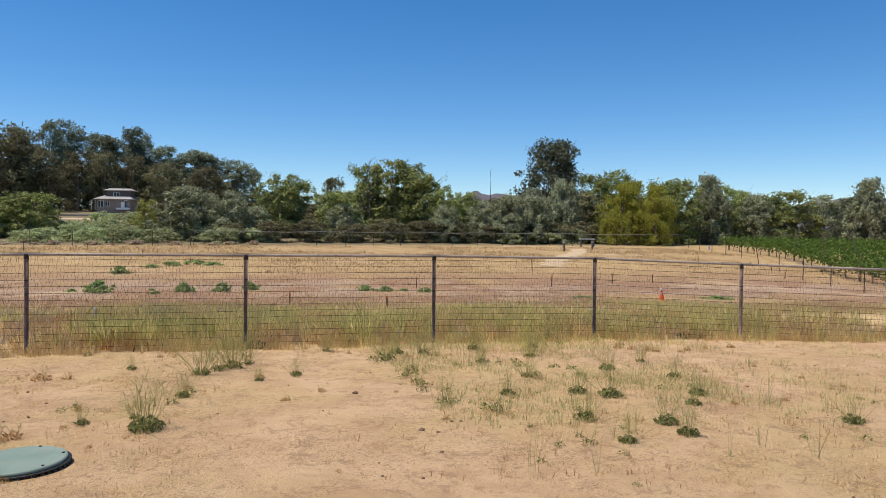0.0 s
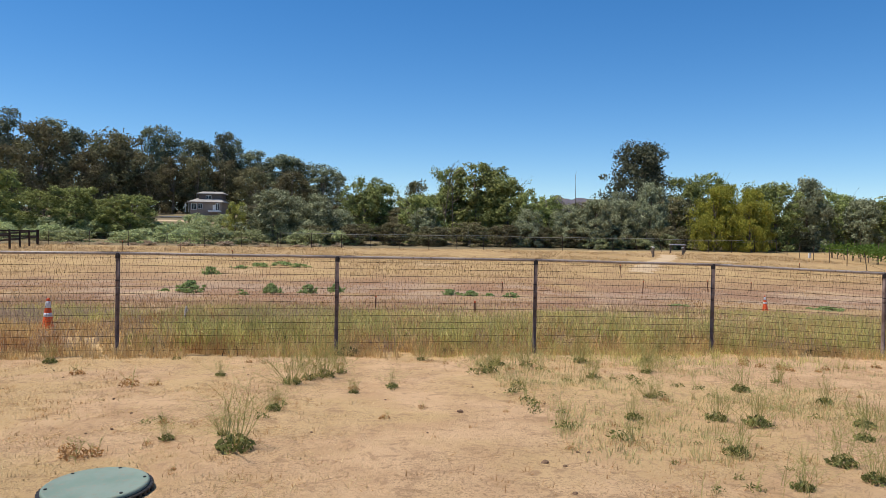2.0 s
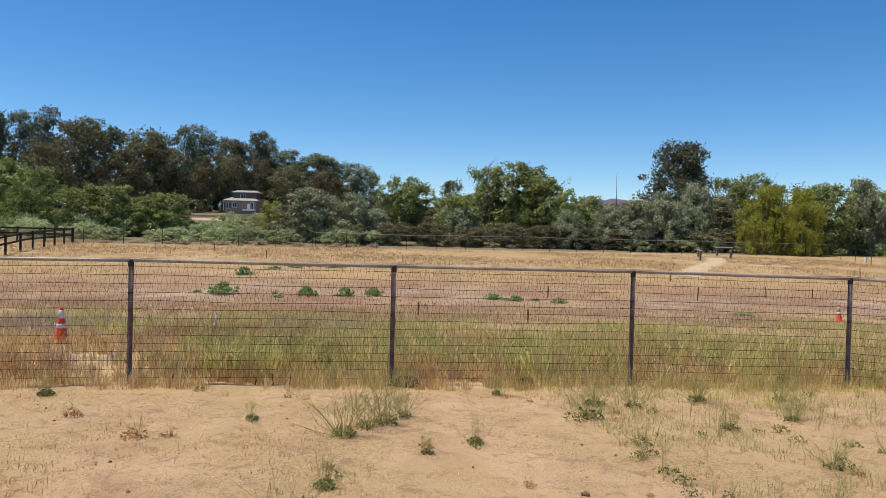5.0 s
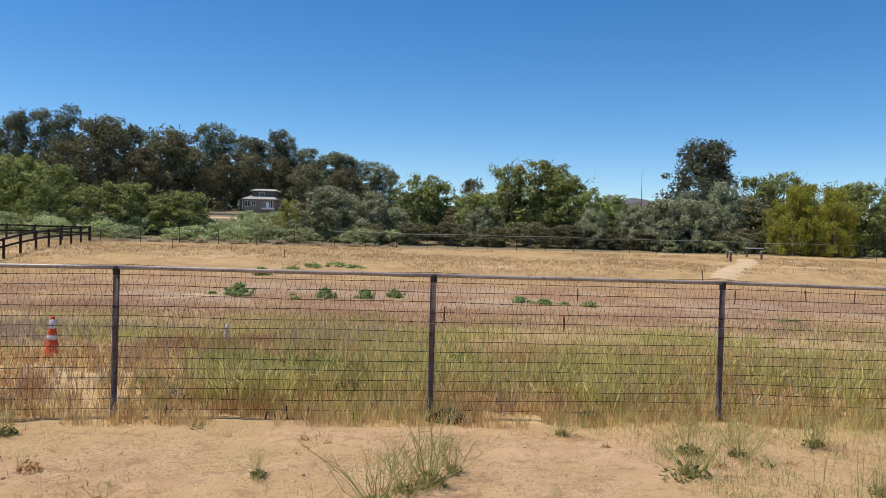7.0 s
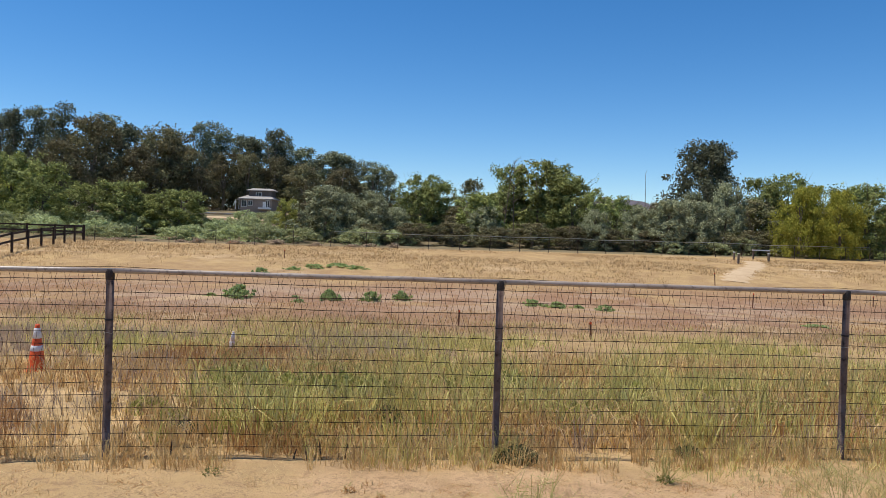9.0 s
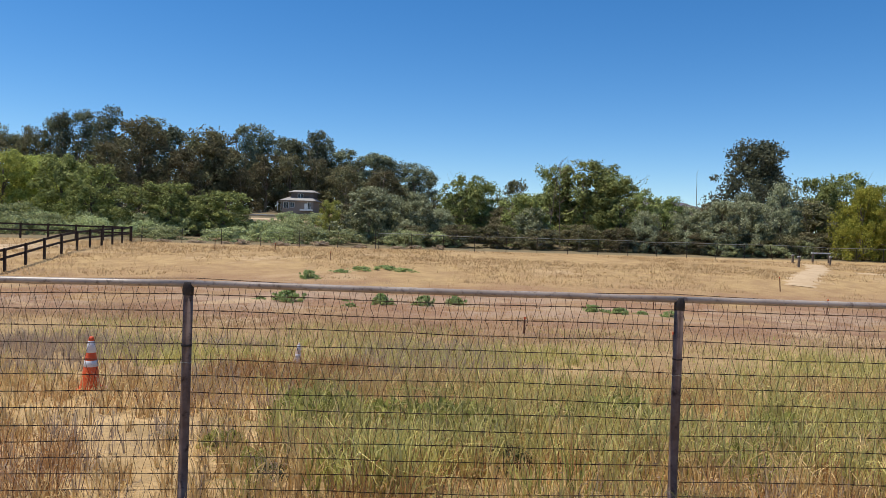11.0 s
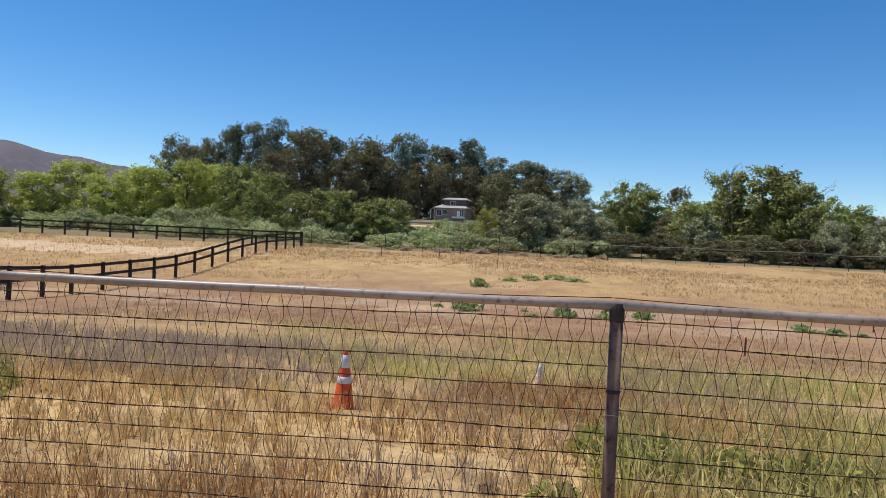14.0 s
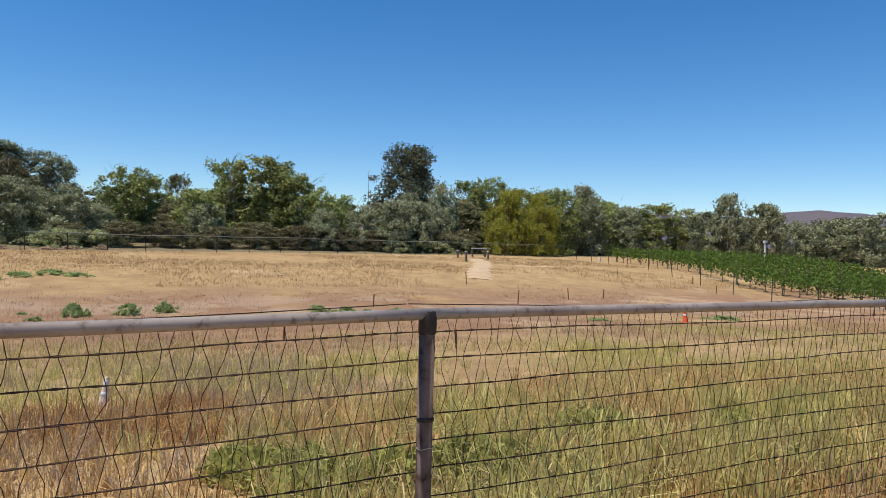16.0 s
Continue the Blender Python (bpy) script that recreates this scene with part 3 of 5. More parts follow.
    low = pts[:, 2] > 0.06 * min(h, 2.5)
    pts, face = pts[low], face[low]
    global rng
    rng = r
    part("crown", leaf_cards("crown", pts, size, size * 0.62, droop, 0.0, True, face), leaf, t)
    t["unit"] = (h, w)
    return t


def plant(models, spots, seed, grow=1.0, wide=1.0):
    """Stands copies of the model trees at (x, y, height, width); the models are moved to the first spots."""
    r = random.Random(seed)
    for i, (x, y, h, w) in enumerate(spots):
        src = models[i % len(models)]
        h0, w0 = src["unit"]
        sz, sw = grow * h / h0, wide * w / w0
        m = pose(x, y, float(land(x, y)) - 0.1, 0, 0, r.uniform(0, 360))
        if i < len(models):
            src.matrix_basis = m @ Matrix.Diagonal((sw, sw, sz, 1))
        else:
            c = copy_thing(src, m)
            c.scale = (sw, sw, sz)


GUM = [(-89.4, 178.0, 19.7, 6.1), (-85.0, 174.6, 21.5, 5.1), (-85.5, 185.5, 23.0, 7.4), (-76.8, 178.5, 23.2, 6.5), (-71.5, 191.5, 22.3, 10.2), (-68.9, 197.9, 21.4, 8.0),
       (-49.5, 193.5, 21.7, 5.8), (-47.9, 204.2, 23.0, 8.0), (-41.2, 200.6, 19.5, 6.6), (-36.7, 191.3, 18.7, 7.6), (-32.9, 202.2, 21.9, 7.0), (-30.9, 207.6, 20.6, 6.0)]
GUM2 = [(-25.3, 203.3, 17.1, 8.7), (-16.3, 189.2, 15.7, 8.6), (-11.4, 189.6, 14.2, 7.6), (-5.9, 184.9, 13.1, 7.6), (-2.6, 190.0, 11.1, 4.4), (-100.0, 182.2, 16.7, 7.6), (-21.0, 196.0, 14.0, 8.0), (-58.0, 196.0, 17.0, 9.0)]
DARK = [(-65.0, 167.2, 18.1, 14.0), (-52.7, 171.7, 17.7, 14.7), (-50.0, 175.7, 16.7, 11.5), (-66.3, 155.8, 12.8, 10.8), (-55.4, 165.5, 13.2, 11.1), (-41.5, 184.0, 13.1, 10.0), (-36.1, 184.2, 13.2, 9.2),
        (-22.3, 181.5, 11.3, 11.5), (-29.9, 187.1, 12.7, 9.1), (-13.5, 179.4, 10.2, 10.0), (-98.7, 171.4, 17.1, 9.7), (-92.1, 175.2, 16.8, 8.3), (-44.0, 172.0, 9.0, 7.0)]
# entries 2 to 3 m high: dark filler for the shade under the brush
DARKFILL = [(-3, 86.0, 2.2, 5), (1.5, 86.5, 2.4, 5), (6, 87, 2.6, 5), (10.5, 87.3, 2.3, 5), (15, 88, 2.8, 5.5), (19.5, 88.4, 2.6, 5), (24, 88.6, 2.6, 5), (28.5, 89, 2.4, 5), (33, 88.6, 2.5, 5), (37.5, 89.6, 2.6, 5), (41.5, 90.2, 2.8, 5), (54, 92, 3.0, 6), (59, 92, 3.2, 6), (12, 104, 5.6, 8), (20, 106, 6.0, 8), (27, 102, 5.4, 7), (34, 100, 5.6, 7), (46, 100, 6.4, 8), (54, 98, 6.2, 8), (1, 104, 5.2, 7), (-12, 104, 3.8, 6), (7, 96, 4.2, 6), (66, 100, 6.6, 8), (74, 96, 6.4, 8), (88, 88, 6.4, 9), (100, 82, 6.6, 9), (110, 72, 7.0, 9), (118, 62, 7.4, 10), (-78, 170, 9.5, 10), (-71, 178, 9, 10), (-60, 183, 9, 10), (-52, 186, 9, 10), (-45, 188, 9, 10), (-24, 190, 8, 10), (-16, 186, 7.5, 9), (-9, 183, 6.5, 9), (-85, 172, 9, 10), (-38, 191, 9, 10)]
WILLOW = [(-46.8, 98.7, 8.4, 6.6), (-40.7, 93.9, 7.3, 6.6), (-33.9, 90.3, 5.3, 5.6), (-30.7, 91.5, 5.6, 5.4), (-24.6, 91.4, 4.9, 6.4), (-28.2, 95.5, 4.2, 5.4), (2.8, 97.0, 7.6, 6.0),
          (5.1, 99.9, 6.8, 5.8), (9.5, 92.5, 5.8, 5.4), (17.5, 98.5, 9.6, 9.0), (20.7, 100.9, 8.5, 5.8), (14.4, 101.0, 9.2, 5.2), (21.0, 94.7, 8.0, 6.2), (26.8, 96.3, 6.0, 4.8)]
WILLOW2 = [(52.1, 102.2, 9.8, 6.2), (48.5, 101.8, 9.1, 6.2), (55.4, 90.7, 8.3, 6.3), (23.3, 92.1, 6.3, 4.0), (66.0, 95.0, 7.8, 6.5), (72.0, 89.8, 7.1, 7.6), (105.9, 70.3, 8.4, 8.6), (108.3, 65.8, 8.3, 8.6), (112.0, 60.0, 8.4, 9.0), (58.0, 99.0, 8.2, 6.0)]
BRIGHT = [(-76.2, 86.0, 8.0, 7.4), (-72.0, 85.9, 7.0, 6.8), (-72.0, 92.6, 7.0, 7.7), (-66.6, 94.3, 8.6, 8.0), (-61.0, 93.4, 6.9, 7.0), (-59.1, 97.1, 8.3, 7.0), (-54.6, 99.9, 9.4, 7.4), (-50.2, 102.3, 8.8, 7.4),
          (-76.9, 79.7, 7.9, 6.6), (-43.7, 98.8, 7.1, 6.6), (-13.8, 98.9, 4.6, 3.0), (-55.0, 108.0, 9.0, 8.0), (-64.0, 104.0, 8.0, 8.0), (-84.0, 80.0, 8.0, 8.0)]
OLIVE = [(-7.9, 88.6, 5.8, 7.0), (-3.0, 88.9, 5.4, 5.8), (-5.8, 92.8, 5.0, 5.0), (30.6, 87.7, 5.6, 6.0), (28.0, 90.7, 4.9, 5.1), (41.0, 96.5, 7.9, 5.6), (34.7, 90.5, 5.6, 5.6), (10.1, 90.5, 4.2, 4.9), (22.2, 88.2, 4.3, 4.2), (-0.4, 91.0, 3.8, 4.9), (37.5, 99.0, 6.8, 5.6)]
OLIVE2 = [(61.0, 92.6, 8.8, 7.4), (67.8, 91.0, 6.5, 6.8), (76.4, 88.3, 6.6, 7.0), (80.3, 84.2, 8.6, 7.3), (84.9, 81.8, 7.7, 6.7), (90.6, 81.1, 5.6, 7.3), (94.8, 78.8, 5.8, 8.3), (97.1, 75.3, 6.5, 8.3), (103.6, 74.4, 7.5, 8.6), (70.0, 97.0, 7.0, 8.0), (84.0, 92.0, 6.5, 8.0)]
ROUND = [(11.6, 124.5, 8.1, 6.5), (43.2, 148.8, 6.1, 5.4), (49.3, 157.4, 6.6, 6.2), (30.0, 150.0, 5.6, 9.0), (38.0, 140.0, 4.6, 8.0)]
FILL = [(44, 108, 5.6, 8), (50, 112, 6.0, 8), (38, 106, 5.2, 7), (56, 108, 5.8, 8), (30, 108, 4.8, 7), (24, 110, 4.6, 7), (4, 110, 4.8, 7), (-4, 108, 4.2, 7), (10, 108, 4.6, 7), (16, 112, 5.6, 8), (62, 104, 5.8, 8), (-10, 112, 3.6, 6)]
PEPPER = [(45.4, 87.3, 8.0, 8.4), (49.6, 86.4, 8.0, 8.4), (48.0, 89.5, 8.5, 8.5)]

plant([build_tree("gum_tree", 20, 7, "tall", L_GUM, PALEBARK, "tall grey-green eucalyptus with an open ragged crown", "tree", s, 80, 100, 0.44, 0.10, 0.078, 1.0, 12, 0.022, gaps=-0.28) for s in (11, 12, 13, 14)], GUM + GUM2, 1, 1.0, 1.25)
plant([build_tree("broad_gum_tree", 16, 12, "broad", L_DARK, PALEBARK, "dark brownish-green dense old eucalyptus, also used as low shade filler", "tree", s, 110, 95, 0.46, 0.0, 0.078, 0.9, 12, 0.028, gaps=-0.34) for s in (21, 22, 23)], DARK + DARKFILL, 2, 1.04, 1.15)
plant([build_tree("lone_gum_tree", 18, 14, "tall", L_LONE, PALEBARK, "large lone dark grey-green eucalyptus above the thicket", "tree", 27, 190, 90, 0.48, -0.05, 0.075, 0.6, 20, 0.028, gaps=-0.5)], [(62.0, 153.0, 20.0, 17.5)], 22)
plant([build_tree("willow_tree", 8, 6, "fan", L_WILLOW, BARK, "mid-green willow with upright leafy branches", "tree", s, 150, 80, 0.25, -0.10, 0.066, -0.9, 16, 0.02, 8) for s in (31, 32, 33, 34)], WILLOW + WILLOW2, 3, 1.06, 1.25)
plant([build_tree("cottonwood_tree", 8.5, 7, "fan", L_BRIGHT, BARK, "light yellow-green cottonwood in full leaf", "tree", s, 150, 80, 0.26, -0.10, 0.066, -0.8, 12, 0.022, 6) for s in (41, 42, 43)], BRIGHT, 4, 0.98, 1.2)
plant([build_tree("olive_bush", 5.5, 6, "bush", L_OLIVE, BARK, "silvery grey-green Russian olive bush", "bush", s, 150, 80, 0.21, -0.06, 0.068, -0.7, 16, 0.022, 8) for s in (51, 52, 53)], OLIVE + OLIVE2, 5, 1.08, 1.2)
plant([build_tree("thicket_bush", 6, 8, "bush", L_OLIVE, BARK, "grey-green bush deep in the thicket", "bush", 59, 110, 75, 0.28, -0.04, 0.065, -0.3, 10, 0.02)], FILL, 15, 1.08, 1.1)
plant([build_tree("round_tree", 7, 7, "broad", L_DARK, BARK, "dark green rounded distant tree", "tree", s, 60, 90, 0.30, 0.05, 0.09, 0.2, 12, 0.025) for s in (61,)], ROUND, 6)
plant([build_tree("pepper_tree", 8, 8.4, "bush", L_PEPPER, BARK, "dense yellow-green pepper tree with drooping foliage", "tree", s, 120, 85, 0.22, -0.02, 0.07, 1.4, 12, 0.03, 0, 260) for s in (71, 72)], PEPPER, 7, 0.98, 0.9)
plant([build_tree("weeping_tree", 12, 10, "broad", L_WEEP, BARK, "large weeping pepper tree with hanging grey-green strands", "tree", 81, 170, 70, 0.17, 0.24, 0.060, 1.8, 26, 0.03, 0, 1900)], [(-37.4, 39.2, 12.6, 12.8)], 8)

# low pale shrubs between the fence and the trees
shrub = [build_tree("reed_shrub", 2.2, 4.0, "bush", L_REED, BARK, "low pale grey-green shrub behind the fence", "shrub", s, 60, 40, 0.20, -0.05, 0.085, -1.6, 3, 0.012) for s in (91, 92)]
r = random.Random(9)
spots = []
for i in range(46):
    x = -84 + i * 1.85 + r.uniform(-1, 1)
    y = 82.0 + r.uniform(0, 9) + (4 if x < -50 else 0)
    spots.append((x, y, r.uniform(1.5, 2.6), r.uniform(3.4, 5.2)))
for i in range(26):
    spots.append((-88 + i * 2.3 + r.uniform(-1, 1), r.uniform(86, 93), r.uniform(2.2, 4.0), r.uniform(3.6, 5.4)))
for i in range(40):
    spots.append((r.uniform(-40, -2), r.uniform(90, 132), r.uniform(1.6, 2.8), r.uniform(3.6, 5.6)))
for i in range(5):
    spots.append((30 + i * 3.3 + r.uniform(-1, 1), 85.5 + i * 0.3 + r.uniform(0, 3), r.uniform(1.0, 2.6), r.uniform(2.6, 4.4)))
plant(shrub, spots, 10, 0.80, 1.3)
dusk = build_tree("dry_brush", 1.0, 1.6, "bush", G_LILAC, BARK, "low brown dry brush at the field edge", "shrub", 95, 30, 45, 0.12, 0.0, 0.11, -0.9, 6, 0.012)
plant([dusk], [(-26 + i * 2.4 + r.uniform(-1, 1), 77.6 + i * 0.26 + r.uniform(-1.2, 0.8), r.uniform(0.3, 0.7), r.uniform(1.4, 2.6)) for i in range(12)], 11, 0.8)


def dead_tree(x, y, h, seed, label, branches=14):
    r = np.random.default_rng(seed)
    t = thing("dead_tree", pose(x, y, float(land(x, y)) - 0.1), label, "tree")
    sway = r.normal(0, 0.05 * h)
    tp = [np.array([sway * s, 0.02 * h * math.sin(4 * s), s * h]) for s in np.linspace(0, 1, 6)]
    part("trunk", Geo().tube(tp, np.linspace(0.09, 0.012, 6), 6).mesh("trunk"), BARK, t)
    for i in range(branches):
        s = tp[r.integers(2, 6)]
        e = s + np.array([r.normal(0, 0.10) * h, r.normal(0, 0.10) * h, r.uniform(0.06, 0.2) * h])
        part("branch", Geo().tube([s, (s + e) / 2 + r.normal(0, 0.1, 3), e], [0.03, 0.02, 0.006], 4).mesh("branch"), BARK, t)


dead_tree(12.7, 95.5, 9.3, 3, "bare grey dead tree among the willows")
dead_tree(14.0, 94.6, 8.6, 4, "bare grey dead tree among the willows")
dead_tree(30.4, 95.2, 8.6, 5, "thin bare snag standing above the bushes", 2)


# ---------- vineyard ----------
def vine_row(x0, y0, x1, y1, seed, group="vineyard rows"):
    global rng
    r = np.random.default_rng(seed)
    rng = r
    row = thing("vine_row", pose(0, 0, 0), "row of leafy green grape vines on stakes", "vine row", group)
    L = math.hypot(x1 - x0, y1 - y0)
    n = int(L / 1.9)
    pts = []
    for i in range(n + 1):
        x, y = x0 + (x1 - x0) * i / n + r.normal(0, 0.06), y0 + (y1 - y0) * i / n + r.normal(0, 0.06)
        z = float(land(x, y))
        part("vine_trunk", Geo().tube([(0, 0, -0.05), (r.normal(0, 0.04), r.normal(0, 0.04), 0.45), (r.normal(0, 0.05), r.normal(0, 0.05), 0.95)], [0.045, 0.035, 0.03], 5).mesh("vine_trunk"), BARK, row, at=pose(x, y, z))
        if i % 3 == 0:
            part("stake", Geo().tube([(0, 0, -0.1), (0, 0, 2.05)], 0.035, 5).mesh("stake"), POSTM, row, at=pose(x + 0.12, y, z))
        k = 190
        c = np.stack([r.normal(x, 0.52, k), r.normal(y, 0.52, k), z + 1.12 + r.normal(0, 0.26, k)], -1)
        pts.append(c)
    part("foliage", leaf_cards("foliage", np.concatenate(pts), 0.22, 0.18, 0.2), L_VINE, row)


for i in range(7):
    s = 2.9 * i
    vine_row(53.2 + s, 76.0 - 0.3 * i, 39.4 + s * 1.05, 27.0 - 1.0 * i, 200 + i)
pole = thing("white_pole", pose(66.3, 66.6, float(land(66.3, 66.6)) - 0.1), "slim white painted pole among the vines", "pole")
part("shaft", Geo().tube([(0, 0, 0), (0.02, 0, 1.6), (0.03, 0, 3.0)], 0.10, 8).mesh("shaft"), WHITE, pole)
part("cap", Geo().box(0.03, 0, 3.1, 0.45, 0.25, 0.25).mesh("cap"), WHITE, pole)


# ---------- house ----------
def house(x, y):
    z = float(land(x, y))
    hs = thing("house", pose(x, y, z + 0.5, 0, 0, -6) @ Matrix.Scale(0.72, 4), "taupe two-storey house with pale grey hipped roofs", "house")

    def gable(w, d, base, rise, over):
        a, b = w / 2 + over, d / 2 + over
        V = [(-a, -b, base), (a, -b, base), (a, b, base), (-a, b, base), (-a + rise * 1.6, 0, base + rise), (a - rise * 1.6, 0, base + rise),
             (-a, -b, base - 0.18), (a, -b, base - 0.18), (a, b, base - 0.18), (-a, b, base - 0.18)]
        me = bpy.data.meshes.new("roof")
        me.from_pydata(V, [], [(0, 1, 5, 4), (2, 3, 4, 5), (1, 2, 5), (3, 0, 4), (0, 6, 7, 1), (1, 7, 8, 2), (2, 8, 9, 3), (3, 9, 6, 0), (6, 9, 8, 7)])
        return me

    part("foundation", Geo().box(0.4, 0, -0.75, 9.4, 6.8, 1.5).mesh("foundation"), STUCCO, hs)
    part("wall", Geo().box(0.4, 0, 1.6, 9.6, 7.0, 3.2).mesh("wall"), STUCCO, hs)
    part("upper_wall", Geo().box(1.0, 1.2, 4.75, 7.2, 4.4, 2.3).mesh("wall"), SIDING, hs)
    part("roof", gable(9.6, 7.0, 3.25, 1.25, 0.7), ROOF, hs, at=pose(0.4, 0, 0))
    part("upper_roof", gable(7.2, 4.4, 5.95, 0.7, 0.6), ROOF, hs, at=pose(1.0, 1.2, 0))
    part("chimney", Geo().box(1.8, 1.2, 6.6, 0.5, 0.5, 0.7).mesh("chimney"), SIDING, hs)
    part("porch_roof", Geo().box(-5.2, -1.0, 2.9, 2.2, 4.0, 0.14).mesh("porch_roof"), ROOF, hs)
    for px in (-6.1, -5.0):
        part("porch_post", Geo().box(px, -2.8, 1.42, 0.16, 0.16, 2.84).mesh("porch_post"), WHITE, hs)

    def window(cx, cz, w, h, face):
        f = part("window", Geo().box(0, 0.03, 0, w - 0.1, 0.05, h - 0.1).mesh("window"), GLASS, hs, at=pose(cx, face - 0.05, cz))
        for sx, sz, ww, hh in ((0, h / 2, w + 0.12, 0.10), (0, -h / 2, w + 0.12, 0.12), (-w / 2, 0, 0.10, h), (w / 2, 0, 0.10, h), (0, 0, 0.10, h)):
            part("frame", Geo().box(sx, -0.03, sz, ww, 0.10, hh).mesh("frame"), WHITE, f)

    window(0.5, 4.75, 1.6, 1.2, -1.0)
    window(-3.2, 1.75, 1.5, 1.9, -3.5)
    window(-1.3, 1.85, 1.3, 1.5, -3.5)
    window(4.0, 1.75, 1.0, 2.1, -3.5)
    dr = part("door", Geo().box(3.0, -3.53, 1.3, 0.95, 0.08, 2.1).mesh("door"), WHITE, hs)
    part("door_knob", Geo().tube([(3.35, -3.58, 1.25), (3.35, -3.64, 1.25)], 0.04, 6).mesh("door_knob"), SADDLE, dr)
    part("porch_step", Geo().box(3.4, -4.4, 0.35, 3.6, 1.8, 0.5).mesh("porch_step"), WHITE, hs)


house(-31.2, 172.5)
wall = thing("garden_wall", pose(-36.0, 150.0, float(land(-36, 150)) - 0.2), "low pale concrete wall below the house", "wall")
part("wall_run", Geo().box(0, 0, 0.25, 14.0, 0.3, 0.5).mesh("wall_run"), TRACK, wall)
part("coping", Geo().box(0, 0, 0.53, 14.2, 0.4, 0.08).mesh("coping"), WHITE, wall)


# ---------- hills on the horizon ----------
def hills(name, bearing0, bearing1, dist, tops, label):
    """A ridge of hills over a sweep of bearings, in degrees from +y towards +x."""
    n = 90
    V, F = [], []
    for i in range(n + 1):
        u = i / n
        b = radians(bearing0 + (bearing1 - bearing0) * u)
        h = np.interp(u, np.linspace(0, 1, len(tops)), tops) + 9 * noise.noise((u * 14, 2.0, dist * 0.01)) + 4 * noise.noise((u * 40, 5.0, 0))
        for j, (dd, hh) in enumerate(((-700, 0), (-380, 0.45), (-160, 0.8), (0, 1.0), (500, 0.0))):
            d = dist + dd + 60 * noise.noise((u * 9, j * 1.7, 0))
            V.append((math.sin(b) * d, math.cos(b) * d, 8 + (h - 8) * hh * (1 + 0.12 * noise.noise((u * 25, j, 4.0)) * (j in (1, 2)))))
    for i in range(n):
        for j in range(4):
            k = i * 5 + j
            F.append((k, k + 5, k + 6, k + 1))
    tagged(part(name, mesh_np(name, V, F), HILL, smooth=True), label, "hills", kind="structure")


hills("backdrop_hill_west", -54, -29, 2500, [120, 175, 205, 222, 238, 232, 205, 195, 180, 130, 60], "bare brown-purple hill on the horizon, haze in its colour")
hills("backdrop_hill_east", 36, 66, 2500, [70, 112, 128, 118, 110, 128, 140, 126, 120, 116, 90], "brown hills on the horizon, haze in their colour")
hills("backdrop_hill_north", 10, 24, 2500, [60, 110, 150, 140, 100, 60], "faint hill on the horizon, haze in its colour")


# ---------- cones, stakes, lid ----------
def cone(x, y, tilt, label, turn=0, size=1.0, skin=ORANGE):
    c = thing("traffic_cone", pose(x, y, float(land(x, y)) - 0.03, tilt, 0, turn) @ Matrix.Scale(size, 4), label, "traffic cone", "cones in the field")
    b = bmesh.new()
    bmesh.ops.create_cube(b, size=1.0, matrix=Matrix.Translation((0, 0, 0.02)) @ Matrix.Diagonal((0.36, 0.36, 0.04, 1)))
    bmesh.ops.bevel(b, geom=b.edges[:], offset=0.012, segments=2, affect="EDGES")
    part("base", b, skin, c)
    part("body", Geo().lathe([(0.135, 0.035), (0.130, 0.05), (0.118, 0.10), (0.034, 0.68), (0.030, 0.705), (0.020, 0.712), (0.0, 0.712)]).mesh("body"), skin, c, smooth=True)
    for z0, z1 in ((0.33, 0.41), (0.51, 0.66)):
        r0, r1 = 0.118 - 0.1448 * (z0 - 0.1) + 0.003, 0.118 - 0.1448 * (z1 - 0.1) + 0.003
        part("collar", Geo().lathe([(r0 - 0.004, z0), (r0, z0 + 0.003), (r1, z1 - 0.003), (r1 - 0.004, z1)]).mesh("collar"), COLLAR, c, "white reflective collar", smooth=True)


cone(-4.96, 17.0, 2, "orange traffic cone with white collars in dry grass", 20)
cone(20.1, 32.7, -3, "weathered orange traffic cone in the dry field", 50)
cone(-2.85, 19.9, 5, "sun-bleached pale traffic cone half hidden in grass", 70, 0.62, FADED)

for x, y, h in ((18.4, 43.0, 0.75), (9.7, 42.0, 0.6), (39.8, 49.1, 0.6), (42.1, 53.7, 0.6), (-18.0, 66.0, 0.9), (-13.5, 67.0, 0.7), (24.0, 46.0, 0.7), (20.8, 53.0, 0.9), (27.5, 47.0, 0.6), (2.2, 30.0, 0.5), (38.0, 58.0, 0.6), (5.5, 26.0, 0.45), (-8.0, 60.0, 0.6)):
    s = thing("survey_stake", pose(x, y, float(land(x, y)) - 0.05, rng.normal(0, 3), rng.normal(0, 3), 0), "thin rust-brown marker stake in the field", "stake", "field stakes")
    part("shaft", Geo().box(0, 0, h / 2, 0.05, 0.03, h).mesh("shaft"), STAKE, s)
    part("tip", Geo().box(0, 0, h + 0.03, 0.055, 0.035, 0.07).mesh("tip"), ORANGE, s, "orange painted tip")
for x, y, h in ((31.0, 71.5, 0.95), (33.6, 78.0, 0.8), (36.4, 76.5, 0.8)):
    s = thing("wooden_post", pose(x, y, float(land(x, y)) - 0.05), "short weathered wooden post by the track", "post")
    part("shaft", Geo().box(0, 0, h / 2, 0.16, 0.16, h).mesh("shaft"), BARK, s)
    part("cap", Geo().box(0, 0, h + 0.04, 0.18, 0.18, 0.08).mesh("cap"), WHITE, s)
s = thing("white_marker", pose(50.0, 75.0, float(land(50.0, 75.0))), "small white marker post at the field edge", "post")
